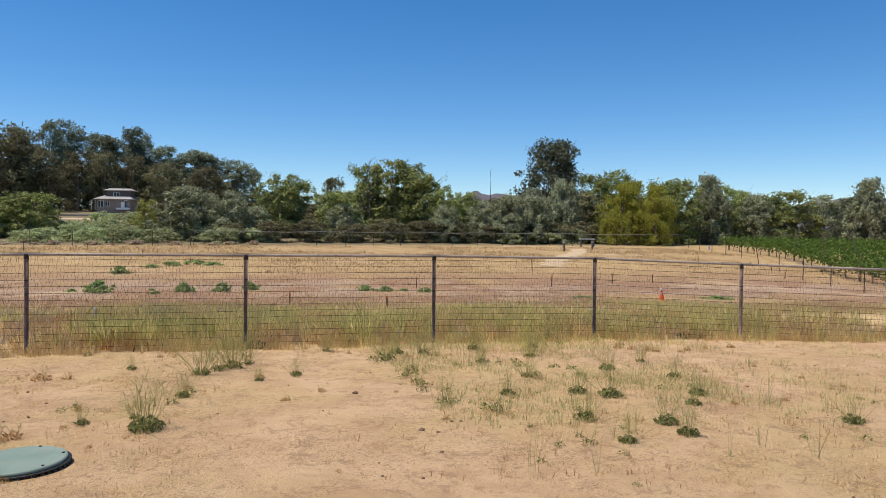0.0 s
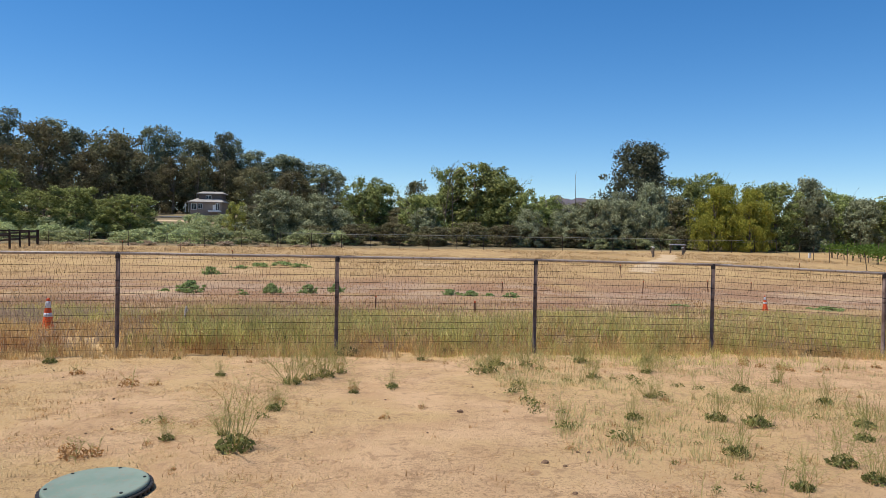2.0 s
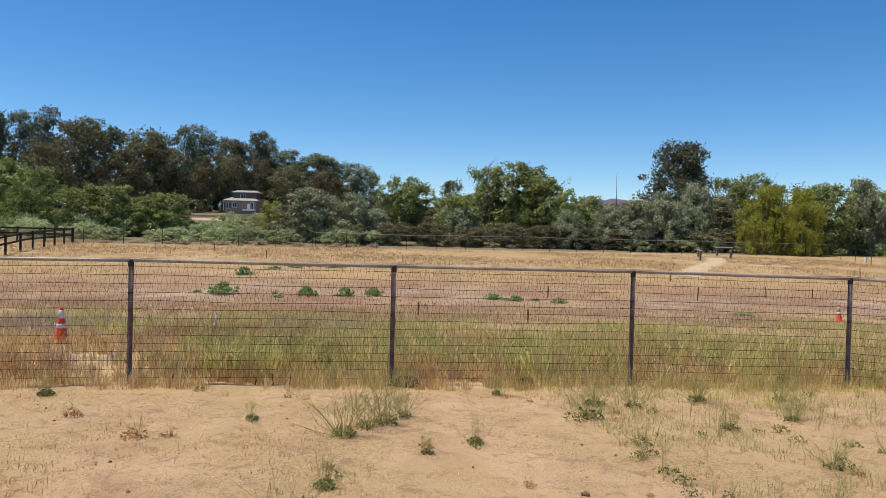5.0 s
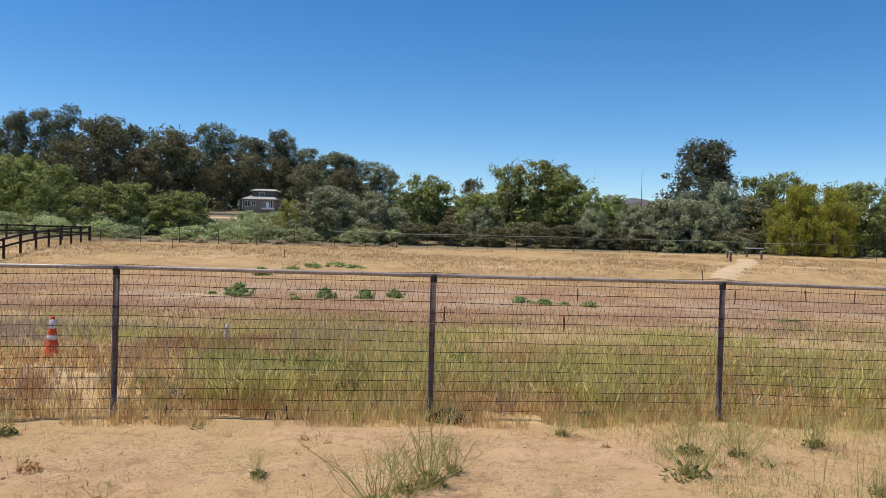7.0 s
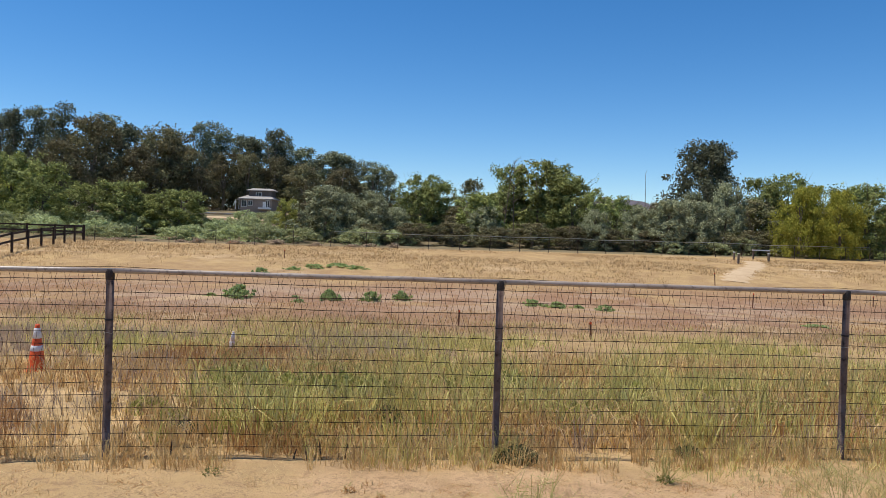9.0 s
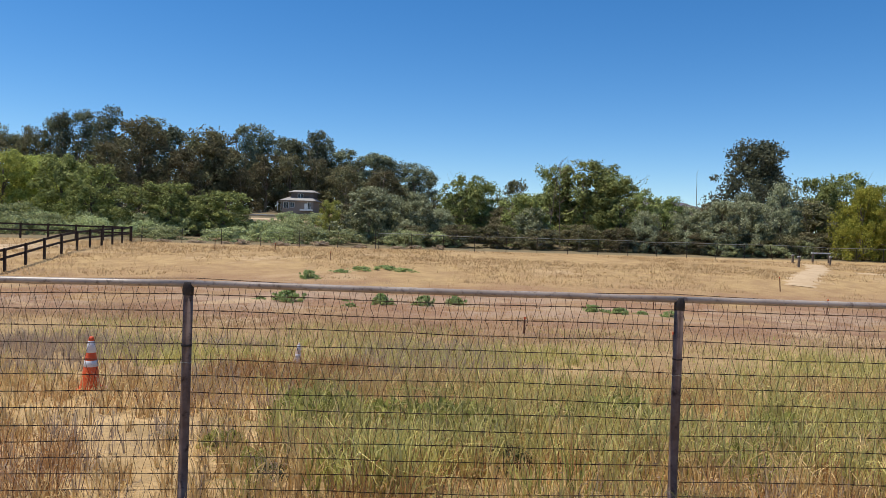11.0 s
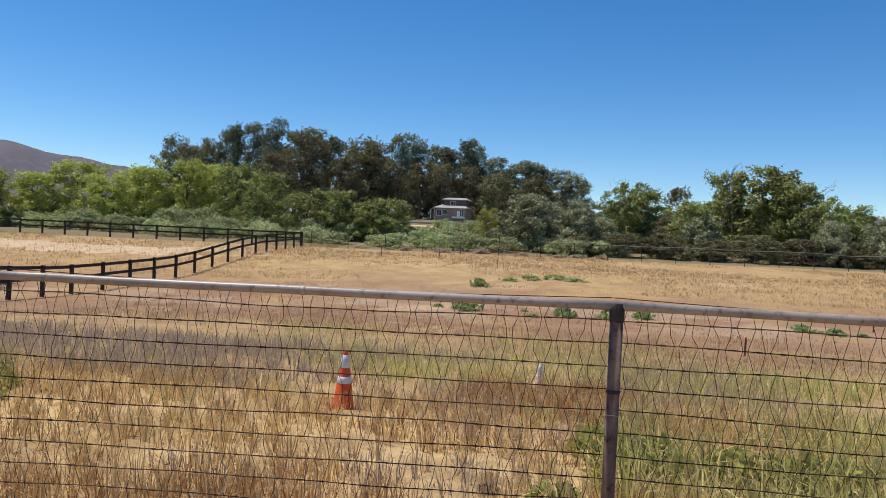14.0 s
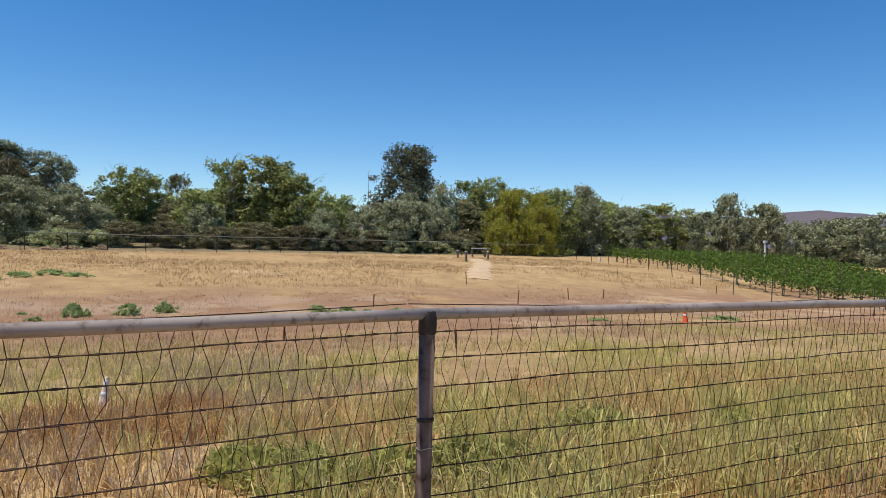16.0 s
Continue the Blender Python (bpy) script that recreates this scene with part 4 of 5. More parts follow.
part("shaft", Geo().box(0, 0, 0.25, 0.2, 0.16, 0.55).mesh("shaft"), WHITE, s)
s = thing("hitching_rail", pose(37.6, 80.5, float(land(37.6, 80.5)) - 0.15), "low wooden rail by the far fence", "rail")
part("crossbar", Geo().box(0, 0, 1.1, 1.9, 0.12, 0.12).mesh("crossbar"), WHITE, s)
for dx in (-0.8, 0.8):
    part("leg", Geo().box(dx, 0, 0.52, 0.14, 0.14, 1.05).mesh("leg"), BARK, s)


def septic_lid(x, y, R):
    z = float(land(x, y))
    t = thing("septic_lid", pose(x, y, z, 1.5, -1.0, 0), "round faded green plastic septic lid with black ribbed rim", "lid")
    part("riser", Geo().lathe([(R * 0.96, -0.08), (R * 0.96, 0.023), (R * 0.9, 0.024)], 48).mesh("riser"), RIM, t, smooth=True)
    part("plate", Geo().lathe([(R, 0.024), (R * 1.005, 0.030), (R * 0.99, 0.042), (R * 0.955, 0.047), (R * 0.94, 0.045), (R * 0.55, 0.050), (0.0, 0.052)], 64).mesh("plate"), LID, t, smooth=True)
    for i in range(44):
        a = 2 * math.pi * i / 44
        part("rib", Geo().box(0, 0, 0, 0.035, 0.022, 0.05).mesh("rib") if i == 0 else bpy.data.meshes["rib"], RIM, t, at=pose(R * 1.02 * math.cos(a), R * 1.02 * math.sin(a), -0.004, 0, 0, math.degrees(a)))
    part("skirt", Geo().lathe([(R * 0.97, 0.022), (R * 1.07, 0.019), (R * 1.075, 0.013), (R * 0.97, 0.010)], 64).mesh("skirt"), RIM, t, "black flange", smooth=True)
    for i in range(6):
        a = 2 * math.pi * i / 6 + 0.3
        part("bolt", Geo().lathe([(0.010, 0.044), (0.010, 0.051), (0.0, 0.052)], 8).mesh("bolt"), RIM, t, at=pose(R * 0.9 * math.cos(a), R * 0.9 * math.sin(a), 0))


septic_lid(-0.28, 5.63, 0.31)


# ---------- weeds in the yard ----------
def weed(name, size, stalks, height, seed, label, leaves=120, leaf=0.05, skin=None):
    """A low rosette of leaves with thin branching stalks."""
    global rng
    r = np.random.default_rng(seed)
    rng = r
    t = thing(name, pose(0, 0, 0), label, "weed")
    a, d = r.uniform(0, 6.28, leaves), size * np.sqrt(r.uniform(0.02, 1, leaves))
    C = np.stack([np.cos(a) * d, np.sin(a) * d, 0.008 + (size * 0.75) * r.uniform(0, 1, leaves) * (1 - (d / size) ** 2 * 0.7)], -1)
    part("rosette", leaf_cards("rosette", C, leaf, leaf * 0.42, -0.7, 0.1), skin or L_WEED, t)
    if stalks:
        for i in range(stalks):
            g = Geo()
            b = r.uniform(0, 6.28)
            tip = np.array([math.cos(b), math.sin(b), 0]) * abs(r.normal(0, 0.55)) * height + np.array([0, 0, height * r.uniform(0.5, 1.0)])
            s = np.array([math.cos(b), math.sin(b), 0]) * size * 0.3
            m = (s + tip) / 2 + r.normal(0, 0.045, 3)
            g.tube([s, m, tip], [0.0028, 0.0021, 0.0011], 4, False)
            for q in range(5):
                e = m + (tip - m) * r.uniform(0, 0.8)
                f = e + r.normal(0, 0.13, 3) * height * 1.6 + (0, 0, 0.03)
                g.tube([e, f], [0.0013, 0.0008], 3, False)
            part("stalk", g.mesh("stalk"), TWIG, t, "thin dry stalk")
    return t


def set_out(models, spots, seed):
    r = random.Random(seed)
    for i, (x, y, s) in enumerate(spots):
        src = models[i % len(models)]
        m = pose(x, y, float(land(x, y)) - 0.006, 0, 0, r.uniform(0, 360))
        if i < len(models):
            src.matrix_basis = m @ Matrix.Scale(s, 4)
        else:
            c = copy_thing(src, m)
            c.scale = (s, s, s)


tall = [weed("tall_weed", 0.14, 22, 0.50, s, "dark green weed with tall dry branching stalks", 130, 0.060) for s in (1, 2)]
set_out(tall, [(0.40, 6.62, 1.05), (4.95, 7.15, 0.85), (-0.17, 6.93, 0.42), (1.75, 9.32, 0.50), (-0.32, 10.2, 0.45), (3.93, 7.52, 0.60), (4.69, 7.40, 0.70), (5.74, 8.86, 0.75), (4.87, 5.85, 0.75), (4.24, 6.21, 0.70),
               (4.22, 5.33, 0.55), (5.57, 6.56, 0.60), (-2.75, 11.35, 0.65), (0.55, 8.01, 0.55), (4.83, 5.44, 0.65), (6.26, 8.1, 0.6), (1.31, 8.95, 0.4), (5.9, 7.0, 0.7), (3.3, 11.0, 0.8), (6.6, 5.6, 0.7)], 3)
stalky = [weed("stalky_weed", 0.12, 34, 0.46, s, "pale green weed, mostly thin upright stalks", 70, 0.045) for s in (3, 4)]
set_out(stalky, [(0.60, 9.50, 1.0), (0.96, 9.98, 1.1), (0.78, 9.8, 0.8), (1.15, 10.3, 0.7), (3.05, 10.35, 0.7), (4.3, 9.9, 0.6), (0.25, 7.05, 0.5), (5.2, 10.3, 0.7), (3.7, 10.9, 0.8), (4.6, 11.3, 0.9), (5.6, 11.3, 0.8), (6.5, 9.4, 0.6), (4.5, 8.5, 0.6), (2.3, 11.7, 0.6)], 13)
low = [weed("low_weed", 0.10, 3, 0.22, s, "small dark green weed growing flat on the dirt", 34, 0.042) for s in (5, 6, 7)]
spots = [(-0.39, 7.58, 0.6), (-0.48, 7.48, 0.5), (0.48, 7.66, 0.75), (0.60, 8.23, 0.65), (-0.3, 10.1, 0.6), (3.04, 10.3, 1.5), (2.86, 10.2, 1.1), (3.18, 9.18, 0.95), (3.10, 8.32, 0.95), (3.02, 8.75, 0.8), (3.05, 7.80, 0.75), (3.31, 7.80, 0.65), (3.13, 7.08, 0.95), (3.25, 7.2, 0.6),
         (3.12, 8.12, 0.8), (3.51, 6.74, 1.1), (4.79, 9.81, 0.85), (5.15, 10.21, 0.9), (3.87, 9.53, 0.7), (3.81, 10.59, 0.7), (4.35, 9.94, 0.8), (4.70, 8.69, 0.6), (5.17, 9.22, 0.6), (5.29, 8.96, 0.8), (5.19, 8.47, 0.65), (5.64, 7.34, 0.65), (3.89, 5.33, 0.7),
         (3.65, 5.36, 0.5), (4.08, 6.52, 0.4), (1.75, 9.18, 0.7), (3.14, 8.86, 0.8), (4.71, 9.37, 0.8), (4.61, 8.48, 0.7), (6.2, 11.7, 0.9), (-1.18, 11.7, 0.7)]
r = random.Random(31)
for i in range(46):
    x, y = r.uniform(3.3, 8.5), r.uniform(4.2, 11.4)
    if r.random() < 1.15 - (x - 3) * 0.16:
        spots.append((x, y, r.uniform(0.2, 0.55)))
set_out(low, spots, 4)
withered = [weed("withered_weed", 0.10, 4, 0.14, s, "small dried brown weed on the dirt", 60, 0.04, G_RUST) for s in (25, 26)]
spots = [(7.15, 11.32, 0.8), (7.24, 10.51, 0.9), (7.28, 10.35, 0.7), (7.05, 10.7, 0.8), (7.92, 10.52, 0.7), (8.35, 10.7, 0.6), (8.8, 10.66, 0.8), (6.9, 10.9, 0.7), (-0.69, 6.41, 1.0), (-0.57, 6.45, 0.8), (-0.8, 6.6, 0.7), (-1.16, 9.38, 1.1), (-0.9, 9.45, 0.7), (1.31, 9.15, 0.7), (-2.0, 10.2, 1.0), (2.6, 11.2, 0.5)]
for i in range(34):
    spots.append((r.uniform(-4.5, 9), r.uniform(5.0, 11.4), r.uniform(0.25, 0.6)))
set_out(withered, spots, 14)
thick = [weed("dark_fence_weed", 0.17, 10, 0.35, 9, "dark leafy weed at the foot of a fence post", 420, 0.055, L_DEEP)]
set_out(thick, [(1.24, 12.22, 1.0), (1.10, 12.20, 0.6), (-1.2, 13.6, 1.5), (-0.5, 13.9, 1.3), (0.1, 13.7, 1.4), (-2.9, 14.2, 0.5), (2.8, 12.5, 0.7), (6.4, 12.6, 0.9), (9.0, 12.4, 0.8), (-1.75, 13.1, 0.8), (0.9, 14.0, 1.2)], 5)

broad = [weed("broadleaf_weed", 0.17, 8, 0.24, s, "dense grey-green broad-leaved weed behind the fence", 300, 0.06, L_BROAD) for s in (14, 15)]
r = random.Random(21)
set_out(broad, [(-8.3, 15.0, 1.6), (-9.0, 16.2, 1.9), (-8.6, 15.6, 1.5), (-9.6, 16.9, 1.6)] + [(r.uniform(-2.5, 1.6), r.uniform(14.7, 15.9), r.uniform(1.7, 2.6)) for _ in range(15)] + [(r.uniform(2, 8), r.uniform(13.6, 15.5), r.uniform(1.2, 2.0)) for _ in range(7)] + [(-2.4, 14.0, 1.3), (-2.0, 13.4, 1.1)], 8)

# grey-green bushes in the field
fieldbush = [build_tree("saltbush", 0.8, 1.5, "bush", L_TUMBLE, BARK, "rounded grey-green bush in the dry field", "bush", s, 60, 44, 0.10, 0.0, 0.075, -2.4, 6, 0.014) for s in (301, 302)]
plant(fieldbush, [(-7.05, 40.3, 0.85, 1.7), (-8.0, 51.0, 0.75, 1.35), (-2.95, 40.3, 0.72, 1.25), (-1.0, 40.4, 0.70, 1.15), (0.42, 41.2, 0.66, 1.15), (-4.15, 39.0, 0.32, 0.7), (-8.4, 40.9, 0.3, 0.8),
                  (-5.3, 55.5, 0.40, 2.0), (-3.9, 56.5, 0.36, 2.6), (-2.5, 55.6, 0.34, 1.8), (-6.6, 54.4, 0.32, 1.6), (6.5, 40.4, 0.50, 1.2), (7.6, 39.8, 0.46, 1.3), (9.6, 39.0, 0.46, 1.0), (8.6, 39.9, 0.3, 0.9), (16.5, 34.0, 0.25, 1.6), (24.5, 34.5, 0.35, 2.2), (-4.6, 41.3, 0.25, 0.6)], 12, 0.8, 1.1)

# clods
def clod(seed):
    b = bmesh.new()
    bmesh.ops.create_icosphere(b, subdivisions=2, radius=0.03)
    for v in b.verts:
        v.co *= 1 + 0.35 * noise.noise(v.co * 40 + Vector((seed, 0, 0)))
        v.co.z *= 0.65
    t = thing("dirt_clod", pose(0, 0, 0), "small dark dried dirt clod on the yard", "clod", "clods in the yard")
    part("lump", b, STONE, t)
    return t


r = random.Random(77)
clods = [clod(1), clod(5)]
set_out(clods, [(2.69, 6.07, 1.0), (2.81, 5.97, 0.6), (2.33, 7.87, 1.1), (3.1, 6.31, 0.6), (2.71, 5.4, 0.6), (2.2, 5.2, 0.4)] + [(r.uniform(-3, 9), r.uniform(3.3, 11.3), r.uniform(0.15, 0.55)) for _ in range(120)], 6)


# ---------- grass ----------
def blades(name, material, X, Y, height, width, lean, label, seed, seg=2, droop=0.25, lie=0.0):
    """Thin tapered blades standing on the ground, joined as one growth."""
    r = np.random.default_rng(seed)
    n = len(X)
    a = r.uniform(0, 2 * np.pi, n)
    H = height * r.uniform(0.55, 1.25, n)
    out = np.stack([np.cos(a), np.sin(a), 0 * a], -1)
    side = np.stack([-np.sin(a), np.cos(a), 0 * a], -1)
    turn = r.uniform(0, np.pi, n)
    side = side * np.cos(turn)[:, None] + out * np.sin(turn)[:, None]
    B = np.stack([X, Y, land(X, Y) - 0.012], -1)
    ln = np.abs(r.normal(0, lean, n))[:, None]
    up = np.stack([0 * a, 0 * a, H * (1 - lie)], -1)
    W = (width * r.uniform(0.6, 1.4, n))[:, None]
    mid = B + up * 0.55 + out * H[:, None] * ln * 0.4
    tip = B + up * (1 - ln * droop) + out * H[:, None] * ln
    if seg == 1:
        V = np.stack([B - side * W / 2, B + side * W / 2, tip], 1)
        return tagged(part(name, mesh_np(name, V, np.arange(n * 3).reshape(n, 3)), material), label, "grass", kind="stuff")
    V = np.stack([B - side * W / 2, B + side * W / 2, mid + side * W * 0.38, mid - side * W * 0.38, tip + side * W * 0.10, tip - side * W * 0.10], 1)
    k = np.arange(n)[:, None] * 6
    F = np.concatenate([k + [0, 1, 2, 3], k + [3, 2, 4, 5]])
    return tagged(part(name, mesh_np(name, V, F), material), label, "grass", kind="stuff")


def fence_y(x):
    return np.interp(x, [p[0] for p in TOPS], [p[1] for p in TOPS])


def patchy(X, Y, scale, seed):
    return np.array([noise.noise((a * scale, b * scale, seed)) for a, b in zip(X.tolist(), Y.tolist())])


def cover(X, Y):
    """How thickly litter and grass lie on the yard: little on the worn strip and on the sand by the corner."""
    strip = smooth(X, 0.7, 1.1) * (1 - smooth(X, 2.75, 3.05)) * (1 - smooth(Y, 10.9, 11.6))
    sand = smooth(X + 0.5 * (Y - 10), 5.6, 6.6) * smooth(Y, 8.9, 9.6) * (1 - smooth(Y, 11.2, 11.7))
    west = (1 - smooth(X, -0.9, 0.2)) * smooth(Y, 9.3, 10.0) * (1 - smooth(Y, 11.3, 11.7))
    return 1 - 0.72 * strip - 0.6 * sand - 0.4 * west


def sow(n, x0, x1, y0, y1, seed, scale=0.0, level=0.0, follow=False, yard=False):
    r = np.random.default_rng(seed)
    X = r.uniform(x0, x1, n)
    Y = r.uniform(y0, y1, n)
    if follow:
        Y = fence_y(X) + y0 + (y1 - y0) * r.uniform(0, 1, n)
    if scale:
        keep = patchy(X, Y, scale, seed * 1.37) + r.normal(0, 0.12, n) > level
        if yard:
            keep &= r.uniform(0, 1, n) < cover(X, Y)
        X, Y = X[keep], Y[keep]
    return X, Y


def tufts(name, material, n, x0, x1, o0, o1, seed, per, height, width, label, scale=0.5, level=-0.2, spread=0.05, lean=0.5, follow=True, seg=2, heads=0.0, yard=False):
    """Clumps of blades fanning out from common roots; o0..o1 is the distance behind the fence."""
    r = np.random.default_rng(seed)
    cx, cy = sow(n, x0, x1, o0, o1, seed, scale, level, follow, yard)
    bare = np.hypot(cx + 4.96, cy - 16.8) < 0.22
    bare |= (np.abs(cx - np.interp(cy, [55.5, 58, 61, 65, 70, 76], [23.3, 24.6, 26.4, 29, 32, 34.5])) < 1.0) & (cy > 55) & (cy < 77)
    cx, cy = cx[~bare], cy[~bare]
    m = len(cx)
    size = r.uniform(0.5, 1.3, m) * height
    a = r.uniform(0, 2 * np.pi, (m, per))
    d = np.abs(r.normal(0, spread, (m, per)))
    X, Y = (cx[:, None] + np.cos(a) * d).ravel(), (cy[:, None] + np.sin(a) * d).ravel()
    H = (size[:, None] * r.uniform(0.45, 1.15, (m, per))).ravel()
    a = (a + r.normal(0, 0.5, a.shape)).ravel()
    k = len(X)
    out = np.stack([np.cos(a), np.sin(a), 0 * a], -1)
    turn = r.uniform(0, 2 * np.pi, k)
    side = np.stack([np.cos(turn), np.sin(turn), 0 * a], -1)
    B = np.stack([X, Y, land(X, Y) - 0.012], -1)
    ln = np.abs(r.normal(0.15, lean, k))[:, None]
    up = np.stack([0 * a, 0 * a, H], -1)
    W = (width * r.uniform(0.6, 1.4, k))[:, None]
    mid = B + up * 0.6 + out * H[:, None] * ln * 0.35
    tip = B + up * np.maximum(0.25, 1 - ln * 0.45) + out * H[:, None] * ln
    if seg == 1:
        me = mesh_np(name, np.stack([B - side * W / 2, B + side * W / 2, tip], 1), np.arange(k * 3).reshape(k, 3))
    else:
        V = np.stack([B - side * W / 2, B + side * W / 2, mid + side * W * 0.40, mid - side * W * 0.40, tip + side * W * 0.12, tip - side * W * 0.12], 1)
        b = np.arange(k)[:, None] * 6
        me = mesh_np(name, V, np.concatenate([b + [0, 1, 2, 3], b + [3, 2, 4, 5]]))
    tagged(part(name, me, material), label, "grass", kind="stuff")
    if heads:
        global rng
        rng = r
        pick = r.uniform(0, 1, k) < heads
        tagged(part(name + "_seed_heads", leaf_cards(name, tip[pick], 0.040, 0.010, -0.6), material), label + ", seed heads", "grass", kind="stuff")


tufts("straw_grass", G_STRAW, 4300, -11, 13.5, 0.1, 7.0, 1, 12, 0.28, 0.0105, "tall dry straw grass behind the fence", 0.5, -0.15, heads=0.25)
tufts("green_grass", G_GREEN, 2000, -1.8, 13.5, 1.0, 6.0, 2, 14, 0.42, 0.0115, "tall yellow-green wild grass behind the fence", 0.45, -0.05, heads=0.15)
tufts("pink_stems", G_LILAC, 800, -6, 13.5, 0.15, 2.6, 43, 11, 0.30, 0.007, "pinkish dry stems along the fence", 0.8, -0.1, heads=0.4)
tufts("tall_straw", G_STRAW, 2300, -2, 13.5, 0.3, 6.0, 41, 11, 0.42, 0.011, "tall pale dry stems among the green grass", 0.9, -0.05, heads=0.4)
tufts("pale_green_grass", G_GREEN, 3600, -7, 14, 4.5, 12.0, 22, 9, 0.30, 0.011, "pale green grass in the field", 0.3, 0.0)
tufts("rust_weeds", G_RUST, 900, -9, 3, 0.8, 7.5, 3, 14, 0.30, 0.0075, "rust-brown dry weeds behind the fence", 0.6, 0.10, 0.07, heads=0.4)
tufts("rust_patch", G_RUST, 420, -4.0, -1.4, 4.6, 7.4, 44, 14, 0.33, 0.009, "thick patch of rust-brown dock behind the fence", 0.9, 0.05, 0.07, heads=0.5)
tufts("rust_weeds_east", G_RUST, 600, 3, 13, 1.5, 7.5, 33, 12, 0.32, 0.0075, "rust-brown dry weeds behind the fence", 0.6, 0.15, 0.07, heads=0.4)
tufts("seed_grass", G_LILAC, 3400, -15, 3, 3.5, 12.0, 4, 9, 0.28, 0.010, "greyish seeding grass in the field", 0.3, 0.0, heads=0.4)
tufts("fence_foot_straw", G_STRAW, 2600, -9.5, 14, -0.42, 0.40, 5, 11, 0.20, 0.005, "dry grass along the foot of the fence", 1.3, -0.25)
tufts("fence_foot_green", G_GREEN, 480, -0.6, 14, -0.40, 0.35, 6, 12, 0.30, 0.005, "yellow-green grass along the foot of the fence", 0.8, -0.1)
tufts("field_straw", G_FAR, 14000, -24, 30, 18.0, 36, 7, 6, 0.24, 0.013, "dry straw grass across the field", 0.2, 0.05, 0.12, follow=False, seg=1)
tufts("field_green", G_GREEN, 7500, -12, 30, 17.0, 31, 8, 7, 0.30, 0.012, "yellow-green grass drifts across the field", 0.2, 0.05, 0.12, follow=False, seg=1)
tufts("field_rust", G_RUST, 11000, -26, 32, 24, 50, 9, 6, 0.16, 0.014, "red-brown dry stubble across the field", 0.15, 0.0, 0.15, follow=False, seg=1)
tufts("field_seed_grass", G_LILAC, 6500, -26, 32, 22, 50, 10, 6, 0.22, 0.014, "greyish stubble across the field", 0.14, 0.0, 0.15, follow=False, seg=1)
tufts("far_straw", G_FAR, 14000, -32, 48, 51, 79, 11, 7, 0.26, 0.024, "pale straw grass at the far side of the field", 0.12, -0.12, 0.25, 0.6, follow=False, seg=1)
tufts("paddock_straw", G_FAR, 5000, -72, -29, 34, 74, 12, 6, 0.28, 0.034, "short dry grass in the paddock", 0.1, -0.15, 0.25, 0.6, follow=False, seg=1)
tufts("weed_clumps", G_GREEN, 440, -2.1, 13.5, 0.25, 3.4, 51, 34, 0.50, 0.0125, "tall leafy green weed clumps behind the fence", 0.7, 0.0, 0.10, 0.45, heads=0.5)
tufts("dark_weed_clumps", L_BROAD, 150, -2.1, 13.5, 0.3, 3.0, 52, 30, 0.38, 0.012, "dark green weed clumps behind the fence", 0.6, 0.05, 0.10, 0.5)
tufts("brown_weed_clumps", G_RUST, 230, -11, 13.5, 0.1, 1.2, 53, 22, 0.38, 0.008, "brown dry weed clumps at the fence", 0.8, 0.0, 0.08, 0.5, heads=0.4)
tufts("red_stems", G_RUST, 170, -8.5, -3.2, 0.2, 1.6, 54, 16, 0.36, 0.007, "rusty red dry stems near the fence", 0.8, -0.1, 0.08, 0.5, heads=0.4)
tufts("purple_grass", G_LILAC, 1900, -20, -6, 6.0, 12.0, 55, 10, 0.30, 0.013, "purplish grey seeding grass in the field", 0.25, -0.15, 0.08, heads=0.3)
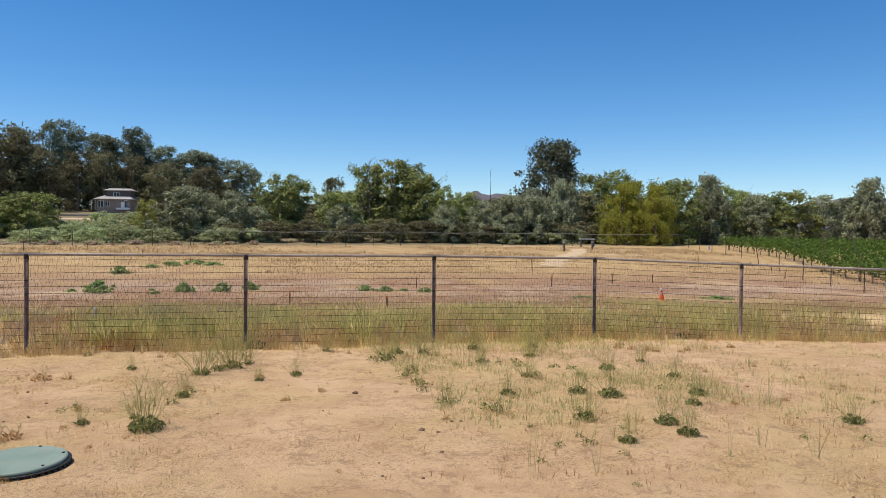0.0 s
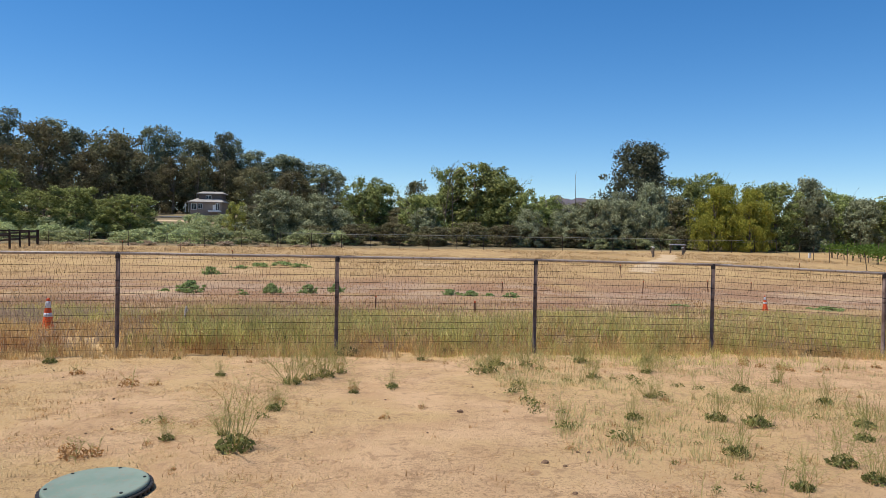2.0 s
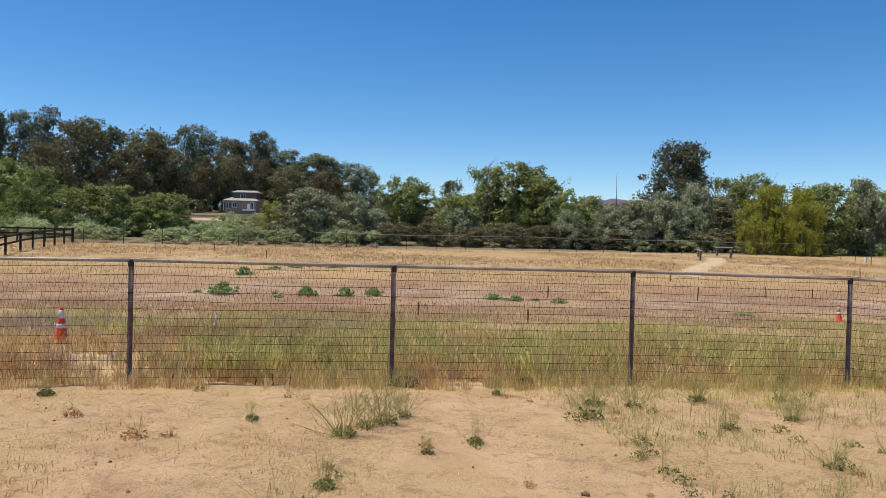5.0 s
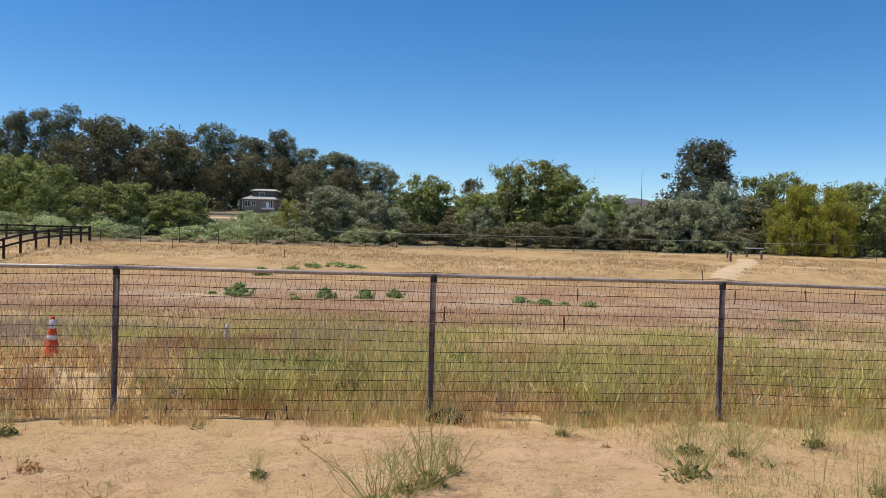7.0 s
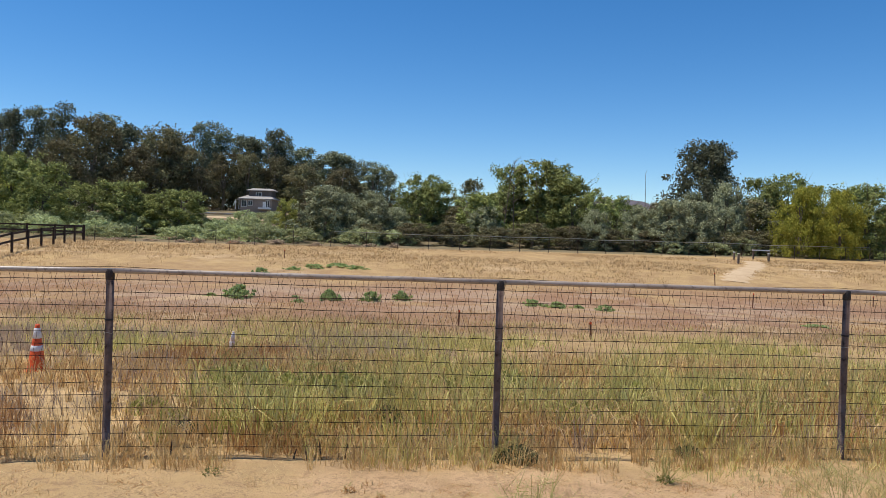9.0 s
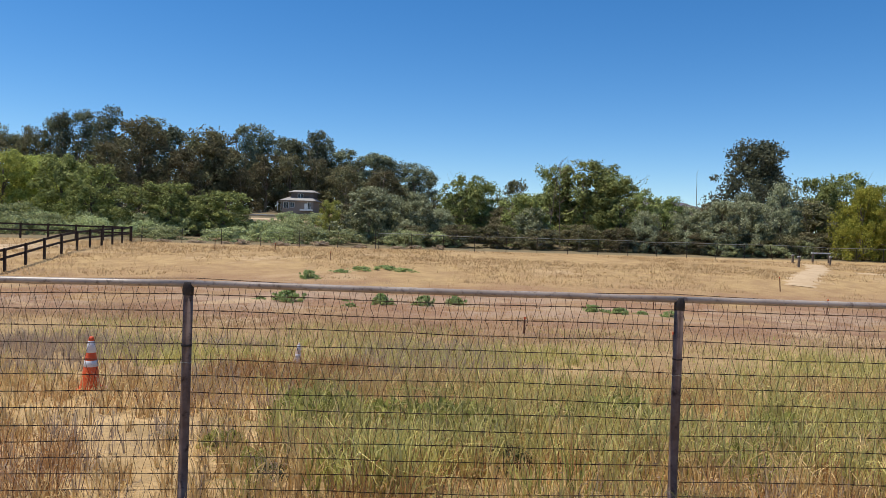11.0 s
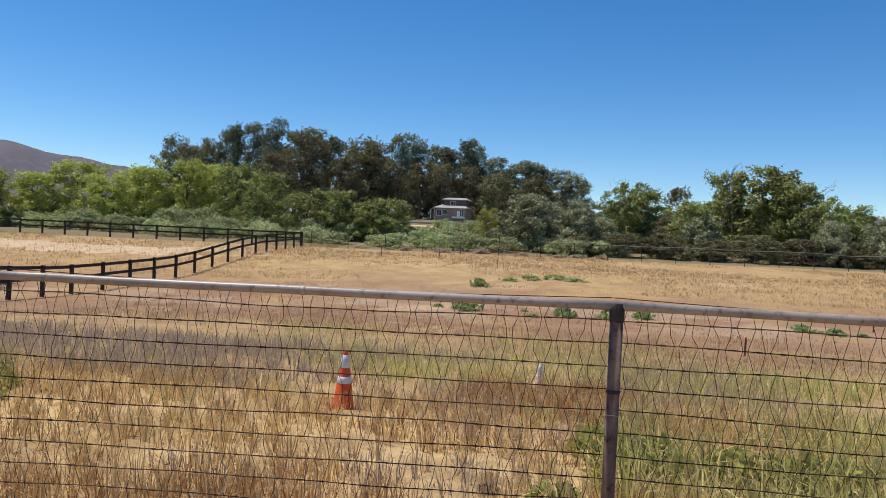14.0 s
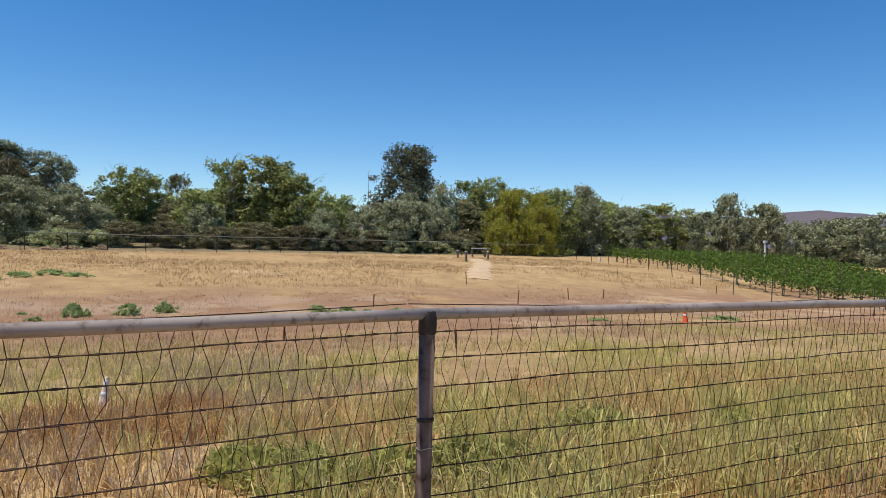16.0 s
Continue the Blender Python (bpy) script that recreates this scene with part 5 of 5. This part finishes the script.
# yard: thin green and dead grass, and straw lying flat
tufts("yard_green", G_YARD, 2600, 3.0, 6.6, 6.0, 12.2, 13, 8, 0.085, 0.0046, "sparse short olive grass on the dirt", 0.7, -0.10, 0.05, 0.9, follow=False, yard=True)
tufts("yard_green_east", G_YARD, 1500, 6.0, 11.0, 4.0, 11.8, 19, 7, 0.075, 0.0046, "thin short olive grass on the dirt", 0.7, 0.0, 0.05, 0.9, follow=False, yard=True)
tufts("yard_stalks", TWIG, 90, 3.1, 8.0, 4.6, 11.9, 21, 6, 0.36, 0.0036, "thin dry upright stalks standing on the dirt", 0.7, -0.2, 0.03, 0.35, follow=False, yard=True)
tufts("yard_fence_green", G_GREEN, 420, 2.6, 8.5, -1.7, -0.2, 23, 10, 0.15, 0.0046, "pale green grass in front of the fence", 0.7, -0.05, 0.06, 0.8)
tufts("yard_straw", G_LITTER, 15000, -7, 12, 2.4, 12.1, 14, 9, 0.050, 0.0050, "matted dead straw on the dirt", 0.6, 0.06, 0.05, 1.3, follow=False, seg=1, yard=True)
tufts("yard_dead_weeds", G_RUST, 3400, -6, 11, 3.0, 11.8, 17, 8, 0.06, 0.006, "small brown dead weeds on the dirt", 0.8, 0.12, 0.05, 0.9, follow=False, seg=1, yard=True)
X, Y = sow(150000, -7, 12, 2.4, 12.2, 15, 0.45, -0.05, yard=True)
blades("straw_litter", G_LITTER, X[:66000], Y[:66000], 0.075, 0.006, 1.6, "loose dead straw lying on the dirt", 15, 1, 0.2, 0.80)
X, Y = sow(80000, -7, 12, 2.4, 12.2, 16, 0.9, 0.04, yard=True)
blades("dark_litter", G_RUST, X[:34000], Y[:34000], 0.045, 0.009, 1.5, "brown dead leaf litter on the dirt", 16, 1, 0.2, 0.75)
# dark burnt stubs at the fence foot
r = random.Random(5)
for i in range(9):
    x = r.uniform(-1.9, 0.3)
    y = float(fence_y(x)) - 0.02 - r.uniform(0, 0.08)
    h = r.uniform(0.07, 0.16)
    s = thing("dead_stub", pose(x, y, float(land(x, y)) - 0.02, r.gauss(0, 4), r.gauss(0, 4), 0), "short dark dead stem at the fence foot", "stub", "dead stubs")
    part("stem", Geo().tube([(0, 0, 0), (0, 0.004, h / 2), (0.006, 0, h)], [0.009, 0.008, 0.005], 6).mesh("stem"), SADDLE, s)
